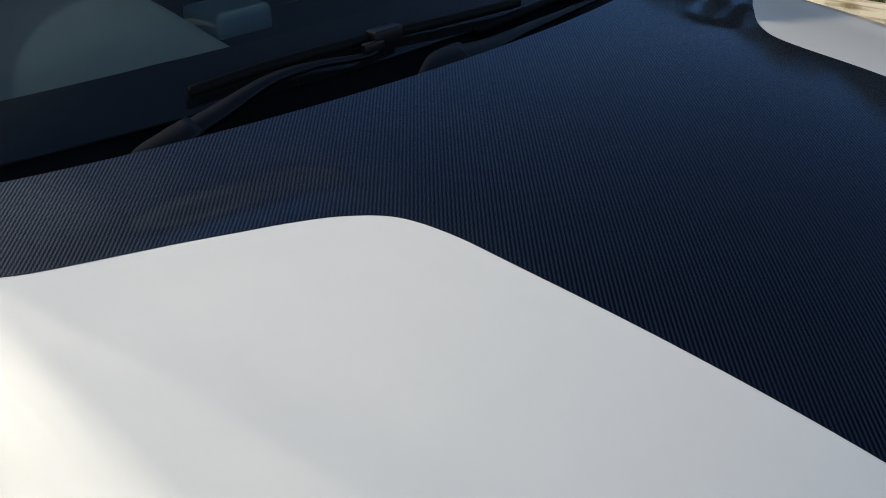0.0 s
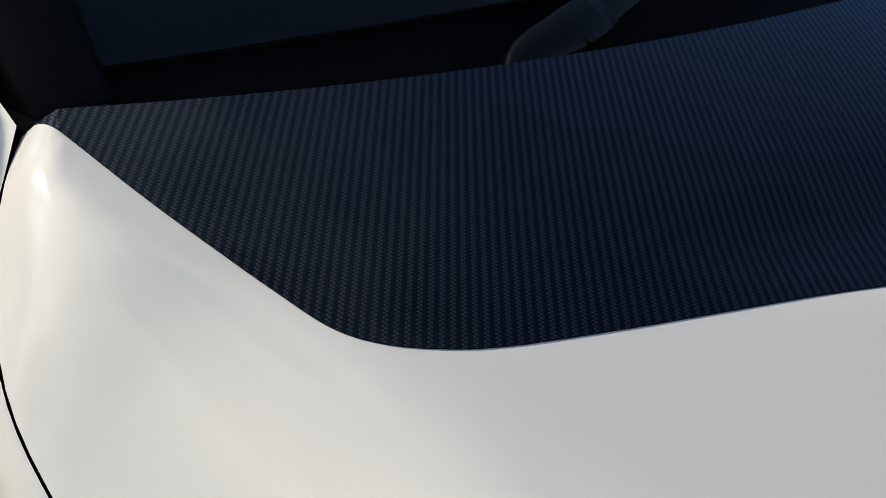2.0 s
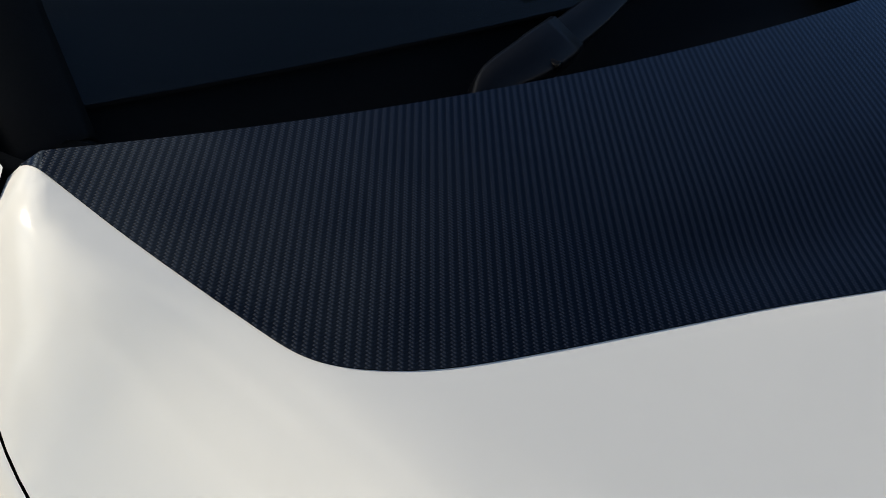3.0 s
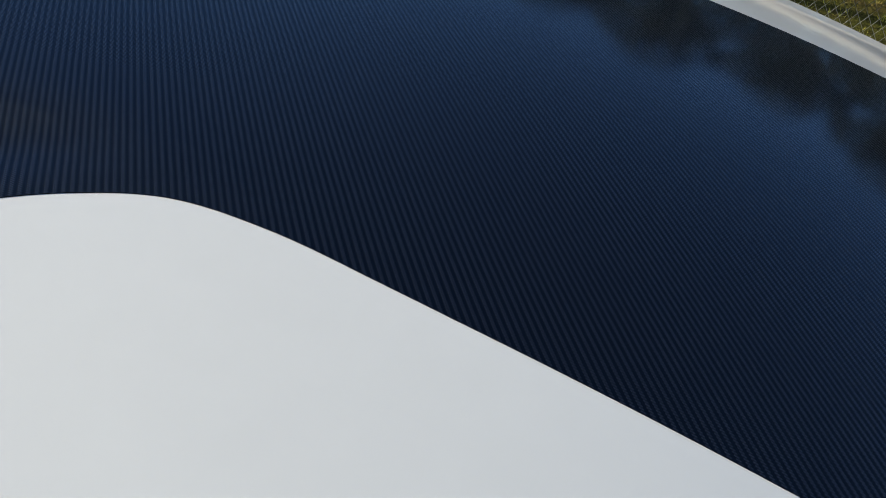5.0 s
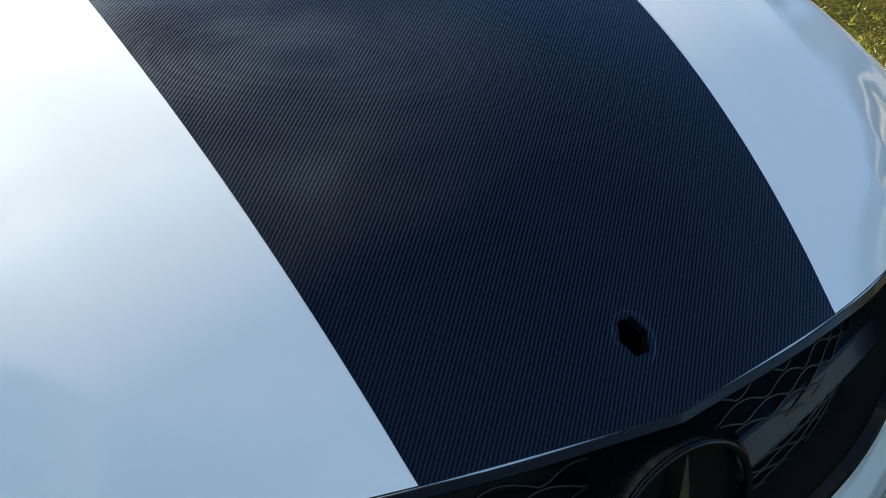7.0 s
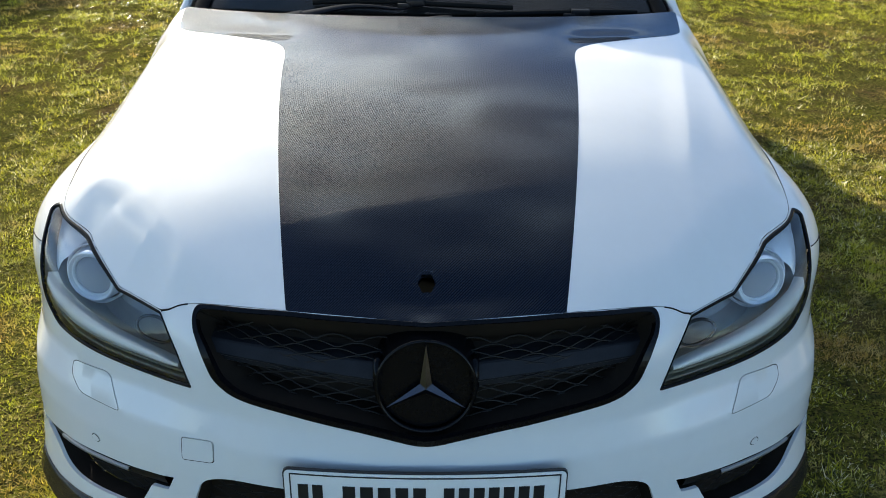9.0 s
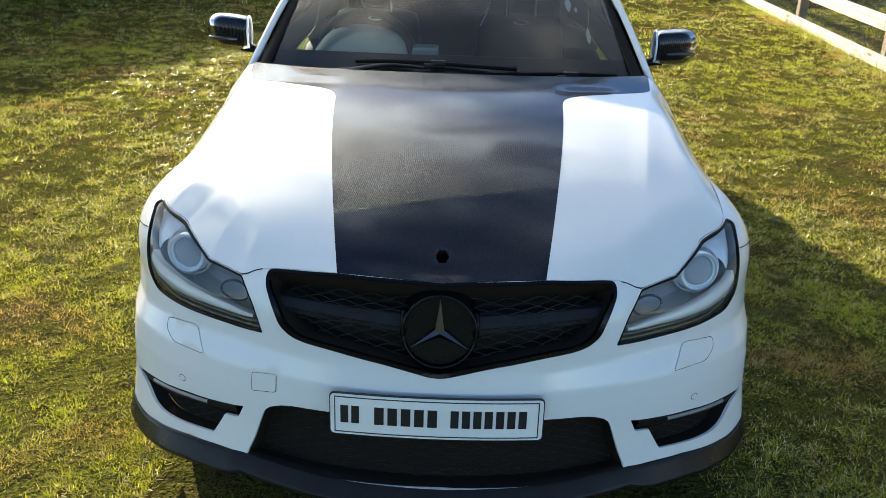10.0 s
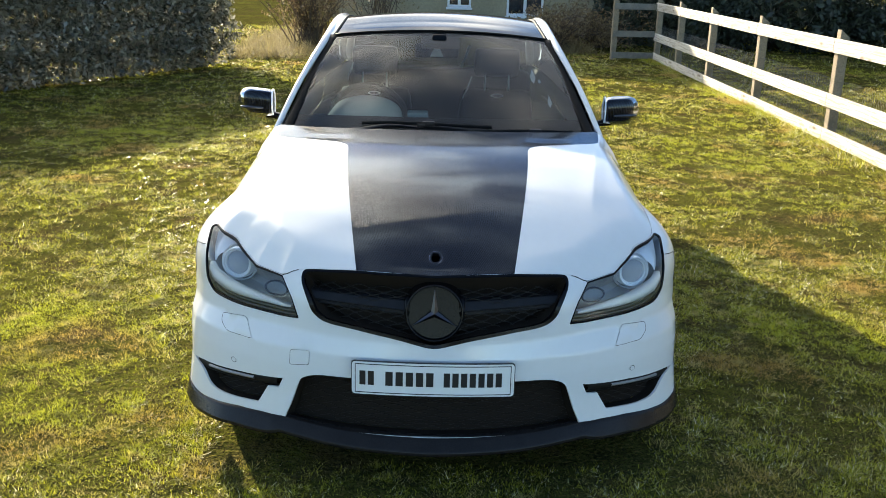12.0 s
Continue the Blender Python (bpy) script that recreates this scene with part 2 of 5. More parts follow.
def inside(pts, poly):
    """Which points lie in a polygon."""
    pts, poly = np.asarray(pts, float), np.asarray(poly, float)
    x, y = pts[:, 0], pts[:, 1]
    r = np.zeros(len(pts), bool)
    for (x1, y1), (x2, y2) in zip(poly, np.roll(poly, -1, 0)):
        if y1 != y2:
            r ^= ((y1 > y) != (y2 > y)) & (x < (x2 - x1) * (y - y1) / (y2 - y1) + x1)
    return r


def densify(loop, step, closed=True):
    loop = [np.array(p, float) for p in loop]
    out = []
    for a, b in zip(loop, loop[1:] + loop[:1] if closed else loop[1:]):
        k = max(1, int(np.ceil(np.linalg.norm(b - a) / step)))
        out += [a + (b - a) * i / k for i in range(k)]
    return np.array(out if closed else out + [loop[-1]])


def smooth_curve(pts, n=8, closed=False):
    p = np.asarray(pts, float)
    q = np.vstack([p[-1:], p, p[:2]]) if closed else np.vstack([2 * p[0] - p[1], p, 2 * p[-1] - p[-2]])
    out, s = [], np.linspace(0, 1, n, endpoint=False)[:, None]
    for i in range(len(q) - 3):
        a, b, c, d = q[i:i + 4]
        out.append(0.5 * (2 * b + (c - a) * s + (2 * a - 5 * b + 4 * c - d) * s * s + (3 * b - a - 3 * c + d) * s ** 3))
    out = np.vstack(out)
    return out if closed else np.vstack([out, p[-1:]])


def rounded(pts, r, n=5):
    """A polygon with its corners rounded; r may be one radius or one for each corner."""
    p = [np.array(q, float) for q in pts]
    rs = [r] * len(p) if np.isscalar(r) else r
    out = []
    for i, c in enumerate(p):
        a, b = p[i - 1] - c, p[(i + 1) % len(p)] - c
        la, lb = np.linalg.norm(a), np.linalg.norm(b)
        k = min(rs[i], la * 0.48, lb * 0.48)
        if k < 1e-5:
            out.append(c)
            continue
        s, e = c + a / la * k, c + b / lb * k
        for t in np.linspace(0, 1, n):
            out.append((1 - t) ** 2 * s + 2 * t * (1 - t) * c + t * t * e)
    return np.array(out)


def triangulate(loops, step, bound):
    """Triangles of a flat domain whose edges follow all the loops; a grid of the given steps fills it."""
    pts, edges = [], []
    for lp in loops:
        k = len(pts)
        pts += [tuple(q) for q in lp]
        edges += [(k + i, k + (i + 1) % len(lp)) for i in range(len(lp))]
    x0, y0 = bound.min(0)
    x1, y1 = bound.max(0)
    gx, gy = np.meshgrid(np.arange(x0 + step[0] * 0.37, x1, step[0]), np.arange(y0 + step[1] * 0.41, y1, step[1]))
    gx = gx + (np.arange(gx.shape[0]) % 2)[:, None] * step[0] * 0.5
    g = np.stack([gx.ravel(), gy.ravel()], 1)
    g = g[inside(g, bound)]
    line = np.array(pts)
    near = np.ones(len(g), bool)
    for i in range(0, len(line), 400):
        near &= ((((g[:, None] - line[None, i:i + 400]) / np.array(step)) ** 2).sum(2) > 0.16).all(1)
    pts += [tuple(q) for q in g[near]]
    from mathutils import geometry
    v, _, f, *_ = geometry.delaunay_2d_cdt([Vector(q) for q in pts], edges, [], 0, 1e-7)
    return np.array([tuple(q) for q in v]), [tuple(q) for q in f]


def pick(v, faces, test):
    """The triangles whose middles pass the test, with their own vertex list."""
    fc = np.array(faces)
    keep = fc[test(v[fc].mean(1))]
    used = np.unique(keep)
    back_to = np.full(len(v), -1)
    back_to[used] = np.arange(len(used))
    return v[used], back_to[keep]


def facing(fn, uv, e=(1e-4, 1e-4)):
    """Points and normals of a surface at its parameters."""
    u, v = uv[:, 0], uv[:, 1]
    du = (fn(u + e[0], v) - fn(u - e[0], v)) / (2 * e[0])
    dv = (fn(u, v + e[1]) - fn(u, v - e[1])) / (2 * e[1])
    nn = np.cross(du, dv)
    return fn(u, v), nn / (np.linalg.norm(nn, axis=1, keepdims=True) + 1e-12)


def skirt(loop, fn, depth, flip=False):
    """A strip that turns a loop's edge inwards by a depth."""
    p, nn = facing(fn, loop)
    k = len(p)
    verts = np.vstack([p, p - nn * depth])
    faces = [(i, (i + 1) % k, k + (i + 1) % k, k + i) for i in range(k)]
    return verts, [q[::-1] for q in faces] if flip else faces


def panel(name, v, f, fn, mat, lift=0.0, skirts=()):
    p, nn = facing(fn, v)
    p = p + nn * lift
    normals = [nn]
    verts, faces = [p], [tuple(q) for q in f]
    k = len(p)
    for sv, sf in skirts:
        verts.append(sv)
        normals.append(np.tile((0.0, 0.0, 0.0), (len(sv), 1)))
        faces += [tuple(i + k for i in q) for q in sf]
        k += len(sv)
    return mesh(name, np.vstack(verts), faces, mat, normals=np.vstack(normals))


def tube(path, r, sides=10, cap=True, flat=1.0):
    """A round rod along a path; r may be one radius or one for each point; flat squeezes its height."""
    path = [Vector(q) for q in path]
    rs = [r] * len(path) if np.isscalar(r) else r
    verts, faces = [], []
    for i, c in enumerate(path):
        d = (path[min(i + 1, len(path) - 1)] - path[max(i - 1, 0)]).normalized()
        side = d.cross(Vector((0, 0, 1)))
        side = side.normalized() if side.length > 1e-3 else Vector((1, 0, 0))
        up = side.cross(d).normalized()
        for k in range(sides):
            a = 2 * math.pi * k / sides
            verts.append(c + side * (rs[i] * math.cos(a)) + up * (rs[i] * flat * math.sin(a)))
    for i in range(len(path) - 1):
        for k in range(sides):
            a, b = i * sides + k, i * sides + (k + 1) % sides
            faces.append((a, b, b + sides, a + sides))
    if cap:
        faces.append(tuple(range(sides))[::-1])
        faces.append(tuple(range((len(path) - 1) * sides, len(path) * sides)))
    return verts, faces


def ring(path, r, sides=8):
    """A closed rod."""
    n = len(path)
    p = [Vector(q) for q in path]
    verts, faces = [], []
    for i, c in enumerate(p):
        d = (p[(i + 1) % n] - p[i - 1]).normalized()
        mid = sum(p, Vector()) / n
        side = (c - mid).normalized()
        up = side.cross(d).normalized()
        for k in range(sides):
            a = 2 * math.pi * k / sides
            verts.append(c + side * (r * math.cos(a)) + up * (r * math.sin(a)))
    for i in range(n):
        for k in range(sides):
            a, b, o = i * sides + k, i * sides + (k + 1) % sides, ((i + 1) % n) * sides
            faces.append((a, b, o + (k + 1) % sides, o + k))
    return verts, faces


def block(lo, hi, bevel=0.004, turn=None, taper=None):
    """A bevelled box as (verts, faces); taper scales its top."""
    bm = bmesh.new()
    bmesh.ops.create_cube(bm, size=1)
    lo, hi = Vector(lo), Vector(hi)
    for q in bm.verts:
        if taper and q.co.z > 0:
            q.co.x *= taper[0]
            q.co.y *= taper[1]
        q.co = Vector([lo[i] + (q.co[i] + 0.5) * (hi[i] - lo[i]) for i in range(3)])
    if bevel:
        bmesh.ops.bevel(bm, geom=bm.edges[:], offset=bevel, segments=2, profile=0.6, affect="EDGES")
    if turn:
        bm.transform(turn)
    bm.verts.index_update()
    out = [q.co.copy() for q in bm.verts], [tuple(q.index for q in p.verts) for p in bm.faces]
    bm.free()
    return out


def grid_faces(n, m, wrap=False):
    """Faces of an n x m grid of points, row by row."""
    return [(i * m + k, i * m + (k + 1) % m, (i + 1) * m + (k + 1) % m, (i + 1) * m + k) for i in range(n - 1) for k in range(m if wrap else m - 1)]


def loft(rows):
    rows = [np.asarray(r, float) for r in rows]
    return np.vstack(rows), grid_faces(len(rows), len(rows[0]))


# ---- the shape of the car ----
# Stations from the middle of the nose round one side to the tail: edge of bonnet or belt line (x, y, z), widest outline (x, y).
STATIONS = np.array([
    (0, .092, .7205, 0, .02), (.26, .129, .7215, .24, .045), (.443, .182, .703, .42, .11), (.51, .20, .68, .505, .155),
    (.605, .283, .70, .62, .215), (.69, .385, .742, .735, .295), (.767, .464, .765, .825, .40), (.777, .60, .802, .893, .57),
    (.774, .80, .826, .91, .78), (.773, 1.17, .864, .90, 1.15), (.7105, 1.383, .9635, .885, 1.45), (.70, 1.9, .99, .87, 2.0),
    (.69, 2.8, 1.0, .88, 2.9), (.67, 3.6, 1.0, .885, 3.7), (.60, 4.3, .98, .82, 4.4), (.42, 4.55, .97, .5, 4.62), (0, 4.62, .97, 0, 4.70)])

# the bonnet's rear corner in finer steps: station, then x, y, z of the edge
CORNER_KEYS = ((9, .773, 1.17, .864), (9.2, .7712, 1.212, .8760), (9.4, .7693, 1.255, .8885), (9.55, .7670, 1.287, .8995), (9.68, .7605, 1.312, .9105),
               (9.8, .7480, 1.338, .9245), (9.9, .7345, 1.360, .9415), (9.96, .7215, 1.3715, .9530), (10, .7105, 1.383, .9635))


def corner_curve(keys):
    k = np.array(keys)
    for _ in range(3):
        mid = k[:-1] * .75 + k[1:] * .25, k[:-1] * .25 + k[1:] * .75
        k = np.vstack([k[:1], np.stack(mid, 1).reshape(-1, 4), k[-1:]])
    return k


CORNER = corner_curve(CORNER_KEYS)


def station(a):
    flip = np.array([-1, 1, 1, -1, 1])
    prow = np.where([True, True, True, False, False], 2 * STATIONS[0] - STATIONS[1], STATIONS[1] * flip)
    q = np.vstack([prow, STATIONS, STATIONS[-2] * flip])
    n = len(STATIONS)
    a = np.clip(np.asarray(a, float), 0, n - 1)
    i = np.minimum(a.astype(int), n - 2)
    s = (a - i)[..., None]
    p0, p1, p2, p3 = q[i], q[i + 1], q[i + 2], q[i + 3]
    out = .5 * (2 * p1 + (p2 - p0) * s + (2 * p0 - 5 * p1 + 4 * p2 - p3) * s * s + (3 * p1 - p0 - 3 * p2 + p3) * s ** 3)
    back = np.stack([np.interp(a, CORNER[:, 0], CORNER[:, k]) for k in (1, 2, 3)], -1)
    out[..., :3] = np.where(((a > 9) & (a < 10))[..., None], back, out[..., :3])
    return out


def ease(b, xs, ys):
    """Interpolation with its corners rounded off."""
    return np.mean([np.interp(b + o, xs, ys) for o in np.linspace(-.6, .6, 9)], 0)


def belt(u, z):
    """The skin round the car below bonnet and windows: ten times u is the signed station, z the height."""
    a, z = np.asarray(u, float) * 10, np.asarray(z, float)
    b = np.abs(a)
    s = station(b)
    t = (station(b + 1e-3) - station(b - 1e-3))[..., 3:5]
    t = t / (np.linalg.norm(t, axis=-1, keepdims=True) + 1e-12)
    out = np.stack([t[..., 1], -t[..., 0]], -1)
    drop = ease(b, [0, 3, 6, 8, 9.2, 10], [.14, .13, .16, .19, .30, .32])
    tau = np.clip((s[..., 2] - z) / drop, 0, 1)
    g = 1 - (1 - tau) ** ease(b, [3, 5.5, 8, 10], [2.4, 3.0, 3.0, 2.4])
    hollow = np.clip((b - 6.2) / 2.0, 0, 1)
    hollow = hollow * hollow * (3 - 2 * hollow)
    ledge = ease(b, [7.6, 8.4], [0, .10])
    g = g + (ledge * (1 - np.exp(-tau / .035)) + (1 - ledge) * tau ** ease(b, [7, 8, 8.7], [.5, .9, 3.0]) - g) * hollow
    d = np.interp(z, [.1, .2, .3, .4, .46, .51, .58], [.05, .065, .05, .045, .035, .008, 0]) * np.interp(b, [0, 1, 3, 6, 7, 8], [.3, .5, 1, 1, .4, 0])
    d = d + .022 * np.clip(1 - b / 2.6, 0, 1) * np.interp(z, [.24, .34], [1, 0])
    d = d - np.interp(z, [.1, .32], [.05, 0]) * np.interp(b, [6.5, 8], [0, 1])
    xy = s[..., 0:2] + (s[..., 3:5] - s[..., 0:2]) * g[..., None] + out * d[..., None]
    return np.stack([np.where(a < 0, -1, 1) * xy[..., 0], xy[..., 1], z], -1)


# upper edge of the headlamp by station: the bonnet's edge dips to it
LAMP_TOP = ((2.96, .676), (3.5, .681), (3.97, .686), (4.66, .722), (5.3, .756), (5.6, .772))


def edge_height(a):
    a = np.abs(np.asarray(a, float))
    z = station(a)[..., 2]
    return np.where((a > 2.9) & (a < 5.7), np.minimum(z, np.interp(a, *np.transpose(LAMP_TOP)) + .002), z)


EDGE_A = np.linspace(0, 10, 161)
EDGE = belt(EDGE_A / 10, edge_height(EDGE_A))


def crown(x, y):
    """Bonnet height before its edges roll down."""
    u = y - .15
    z = .747 + .608 * u - .5503 * u * u + .1818 * u ** 3 - (.1839 - .1198 * u) * x * x - .0407 * x ** 4
    fade = np.clip((y - .22) / .45, 0, 1)
    fade = fade * fade * (3 - 2 * fade) * np.clip((1.25 - y) / .25, 0, 1)
    ridge = np.exp(-((np.abs(x) - .515 - .165 * (y - .25)) / .04) ** 2) * fade
    crease = np.exp(-((np.abs(x) - .515 - .165 * (y - .25)) / .009) ** 2) * fade
    # shallow rear-corner hollows, added in the shape to bend in a dark reflection
    out = np.abs(x) - .37
    pocket = np.exp(-((y - 1.085 - .33 * out) / (.040 - .08 * np.clip(out, 0, .2))) ** 2) / (1 + np.exp(-out / .012)) / (1 + np.exp((out - .17) / .015))
    return z + .0032 * ridge + .0005 * crease - .0042 * pocket


EDGE_ROLL = crown(EDGE[:, 0], EDGE[:, 1]) - EDGE[:, 2]
ROLL_WIDTH = np.interp(EDGE_A, [0, 2, 3, 4.5, 6, 7, 8, 9, 9.4, 9.7, 10], [.04, .07, .10, .12, .095, .08, .095, .10, .09, .052, .012])


def bonnet(x, y):
    x, y = np.asarray(x, float), np.asarray(y, float)
    q = np.stack([np.abs(x), y], -1)[:, None, :]
    a, b = EDGE[None, :-1, :2], EDGE[None, 1:, :2]
    k = np.clip(((q - a) * (b - a)).sum(2) / ((b - a) ** 2).sum(2), 0, 1)
    d = np.sqrt(((q - a - k[..., None] * (b - a)) ** 2).sum(2))
    w = np.exp((d.min(1, keepdims=True) - d) / .008)
    w /= w.sum(1, keepdims=True)
    mid = lambda q_: (w * (q_[:-1] + q_[1:]) * .5).sum(1)
    t = np.clip(1 - d.min(1) / mid(ROLL_WIDTH), 0, 1)
    fall = np.where(t < .6, t * t / 1.2, t - .3) / .7
    return np.stack([x, y, crown(x, y) - mid(EDGE_ROLL) * fall], -1)


def rear_edge(x):
    return 1.2094 + .2804 * x * x + .1073 * x ** 4


def mirrored(loop):
    """The loop on the other side, in the same sense of rotation."""
    return (np.asarray(loop) * (-1, 1))[::-1]


def inset(loop, d):
    """A loop shrunk by d."""
    p = np.asarray(loop, float)
    area = .5 * np.sum(p[:, 0] * np.roll(p[:, 1], -1) - np.roll(p[:, 0], -1) * p[:, 1])
    t = np.roll(p, -1, 0) - np.roll(p, 1, 0)
    t /= np.linalg.norm(t, axis=1, keepdims=True) + 1e-9
    return p + np.stack([-t[:, 1], t[:, 0]], 1) * d * np.sign(area)


car = new("car")
car.matrix_basis = pose(0, 2.35, 0)
tagged(car, "white coupe with a carbon-look bonnet stripe parked on grass", "car")

# -- bonnet and its film --
half_edge = EDGE[:, :2]
bonnet_loop = np.vstack([half_edge[::-1] * (-1, 1), half_edge[1:], [(x, rear_edge(x)) for x in np.linspace(.7065, -.7065, 60)]])
bonnet_loop = densify(inset(bonnet_loop, .0003), .010)
FILM_EDGE = [(.354, .876), (.359, .94), (.373, .993), (.404, 1.03), (.443, 1.058), (.485, 1.082), (.527, 1.106), (.57, 1.128), (.612, 1.15),
             (.646, 1.169), (.665, 1.1835), (.678, 1.198), (.6855, 1.214), (.690, 1.240), (.6945, 1.270), (.6995, 1.309), (.704, 1.353), (.707, 1.377)]
stripe_side = [(.26 + .177 * (y - .15) - .0648 * (y - .15) ** 2, y) for y in np.linspace(.05, .84, 24)]
half_film = np.vstack([stripe_side, smooth_curve(FILM_EDGE, 6), [(.711, 1.45)]])
film_loop = np.vstack([half_film, mirrored(half_film)])
hole_loop = np.array([(.0155 * math.cos(a) * (1 + .08 * math.cos(6 * a)), .1675 + .0175 * math.sin(a) * (1 + .08 * math.cos(6 * a))) for a in np.linspace(0, 2 * math.pi, 30, endpoint=False)])
bv, bf = triangulate([bonnet_loop, densify(film_loop, .010), hole_loop], (.010, .010), bonnet_loop)
on_bonnet = lambda c: inside(c, bonnet_loop) & ~inside(c, hole_loop)
v, f = pick(bv, bf, lambda c: on_bonnet(c) & ~inside(c, film_loop))
hood = part("bonnet", panel("bonnet", v, f, bonnet, WHITE, 0, [skirt(bonnet_loop, bonnet, .016, True)]), car, "white bonnet panel")
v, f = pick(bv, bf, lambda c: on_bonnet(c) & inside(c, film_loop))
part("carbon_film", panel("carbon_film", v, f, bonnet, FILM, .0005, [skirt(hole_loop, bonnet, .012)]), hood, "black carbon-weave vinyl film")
dimple = [bonnet(np.array([.0215 * math.cos(a)]), np.array([.1675 + .024 * math.sin(a)]))[0] for a in np.linspace(0, 2 * math.pi, 40, endpoint=False)]
front = bonnet_loop[(np.abs(bonnet_loop[:, 0]) < .2575) & (bonnet_loop[:, 1] < .3)]
front = front[np.argsort(front[:, 0])]
fq, fn_ = facing(bonnet, front)
lip_rows = [fq + fn_ * .0005 + (0, .0004, 0), fq + fn_ * .0003 + (0, -.0012, 0), fq - fn_ * .004 + (0, -.0014, 0), fq - fn_ * .014 + (0, -.0014, 0)]
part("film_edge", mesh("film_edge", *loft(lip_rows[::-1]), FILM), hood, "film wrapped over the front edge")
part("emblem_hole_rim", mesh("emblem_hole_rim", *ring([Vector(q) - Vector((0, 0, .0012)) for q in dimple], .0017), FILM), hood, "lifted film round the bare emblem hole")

# -- skin of bumper, wings, sides --
S = 0.1
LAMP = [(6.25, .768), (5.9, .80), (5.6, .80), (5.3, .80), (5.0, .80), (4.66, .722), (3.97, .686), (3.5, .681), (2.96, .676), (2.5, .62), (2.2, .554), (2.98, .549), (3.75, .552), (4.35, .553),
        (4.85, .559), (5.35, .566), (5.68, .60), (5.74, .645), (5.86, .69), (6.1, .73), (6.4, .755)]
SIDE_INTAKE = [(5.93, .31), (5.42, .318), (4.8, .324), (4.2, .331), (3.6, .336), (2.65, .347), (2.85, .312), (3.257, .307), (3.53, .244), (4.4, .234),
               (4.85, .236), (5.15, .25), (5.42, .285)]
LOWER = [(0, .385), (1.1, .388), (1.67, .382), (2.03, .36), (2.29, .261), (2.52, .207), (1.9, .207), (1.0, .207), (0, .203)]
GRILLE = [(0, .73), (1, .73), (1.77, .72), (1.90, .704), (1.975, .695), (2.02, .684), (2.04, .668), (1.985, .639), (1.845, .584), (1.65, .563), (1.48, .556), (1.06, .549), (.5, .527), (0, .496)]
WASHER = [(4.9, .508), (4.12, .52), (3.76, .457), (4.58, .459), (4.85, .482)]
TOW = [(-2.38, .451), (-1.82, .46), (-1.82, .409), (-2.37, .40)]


def dom(loop, below=.002):
    p = np.asarray(loop, float) * (S, 1)
    top = edge_height(p[:, 0] * 10) - below
    return np.stack([p[:, 0], np.minimum(p[:, 1], top)], 1)


def both(half):
    """A loop across the middle from its right half."""
    h = np.asarray(half, float)
    return np.vstack([h, (h * (-1, 1))[::-1][1:-1]])


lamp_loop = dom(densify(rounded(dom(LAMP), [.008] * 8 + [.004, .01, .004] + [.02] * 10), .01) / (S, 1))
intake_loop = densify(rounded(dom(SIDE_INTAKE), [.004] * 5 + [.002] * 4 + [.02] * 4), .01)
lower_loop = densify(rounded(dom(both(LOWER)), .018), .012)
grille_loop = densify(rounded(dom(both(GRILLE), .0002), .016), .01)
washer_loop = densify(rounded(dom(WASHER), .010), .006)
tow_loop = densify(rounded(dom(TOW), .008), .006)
sensor_loop = np.array([(.431 + .0085 * math.cos(a), .367 + .0095 * math.sin(a)) for a in np.linspace(0, 2 * math.pi, 20, endpoint=False)])

side_a = np.linspace(6, 15.5, 300)
side_y = belt(side_a * S, np.full(300, .4))[:, 1]


def arch(y, r=.36, z=.33):
    t = np.linspace(-.4, math.pi + .4, 60)
    return np.stack([np.interp(y + r * np.cos(t), side_y, side_a) * S, z + r * np.sin(t)], 1)


WHEEL_Y = (.80, 3.565)
arch_loops = [arch(y) for y in WHEEL_Y]
top_a = np.linspace(-16, 16, 641)
low_a = np.linspace(16, -16, 321)
low_z = np.interp(np.abs(low_a), [0, 2.4, 3.46, 4.15, 4.8, 5.4, 6, 7, 8, 16], [.202, .205, .204, .198, .186, .178, .19, .20, .20, .22])
skin_loop = np.vstack([np.stack([top_a * S, edge_height(top_a) - .0006], 1), np.stack([low_a * S, low_z], 1)])
# where bumper, wings and doors part
WING = np.array([(.60, .9), (.60, .71), (.665, .69), (.665, .1), (1.0, .1), (1.02, .9), (1.02, 1.1), (.60, 1.1)])
DOOR = densify(rounded([(1.05, .26), (1.215, .26), (1.23, .6), (1.225, 1.1), (1.03, 1.1), (1.045, .6)], .02), .02)
cut_pairs = [lamp_loop, intake_loop, washer_loop, inset(washer_loop, .0016), sensor_loop, inset(sensor_loop, .0016), densify(WING, .02), DOOR, *arch_loops]
loops = [skin_loop, lower_loop, grille_loop, tow_loop, inset(tow_loop, .0016)]
for lp in cut_pairs:
    loops += [lp, mirrored(lp)]
sv, sf = triangulate(loops, (.02, .02), skin_loop)


def within(c, loop):
    return inside(c, loop) | inside(c, mirrored(loop))


def skin(c):
    r = inside(c, skin_loop) & ~inside(c, lower_loop) & ~inside(c, grille_loop) & ~within(c, lamp_loop) & ~within(c, intake_loop)
    for lp in arch_loops:
        r &= ~within(c, lp)
    return r


lids = lambda c: within(c, washer_loop) | within(c, sensor_loop) | inside(c, tow_loop)
in_wing = lambda c: within(c, WING)
is_bumper = lambda c: skin(c) & ~in_wing(c) & (np.abs(c[:, 0]) < .7)

v, f = pick(sv, sf, lambda c: is_bumper(c) & ~lids(c))
edges = [skirt(lp, belt, dep) for lp, dep in ((lower_loop, .008), (grille_loop, .006), (intake_loop, .008), (mirrored(intake_loop), .008), (lamp_loop, .006), (mirrored(lamp_loop), .006))]
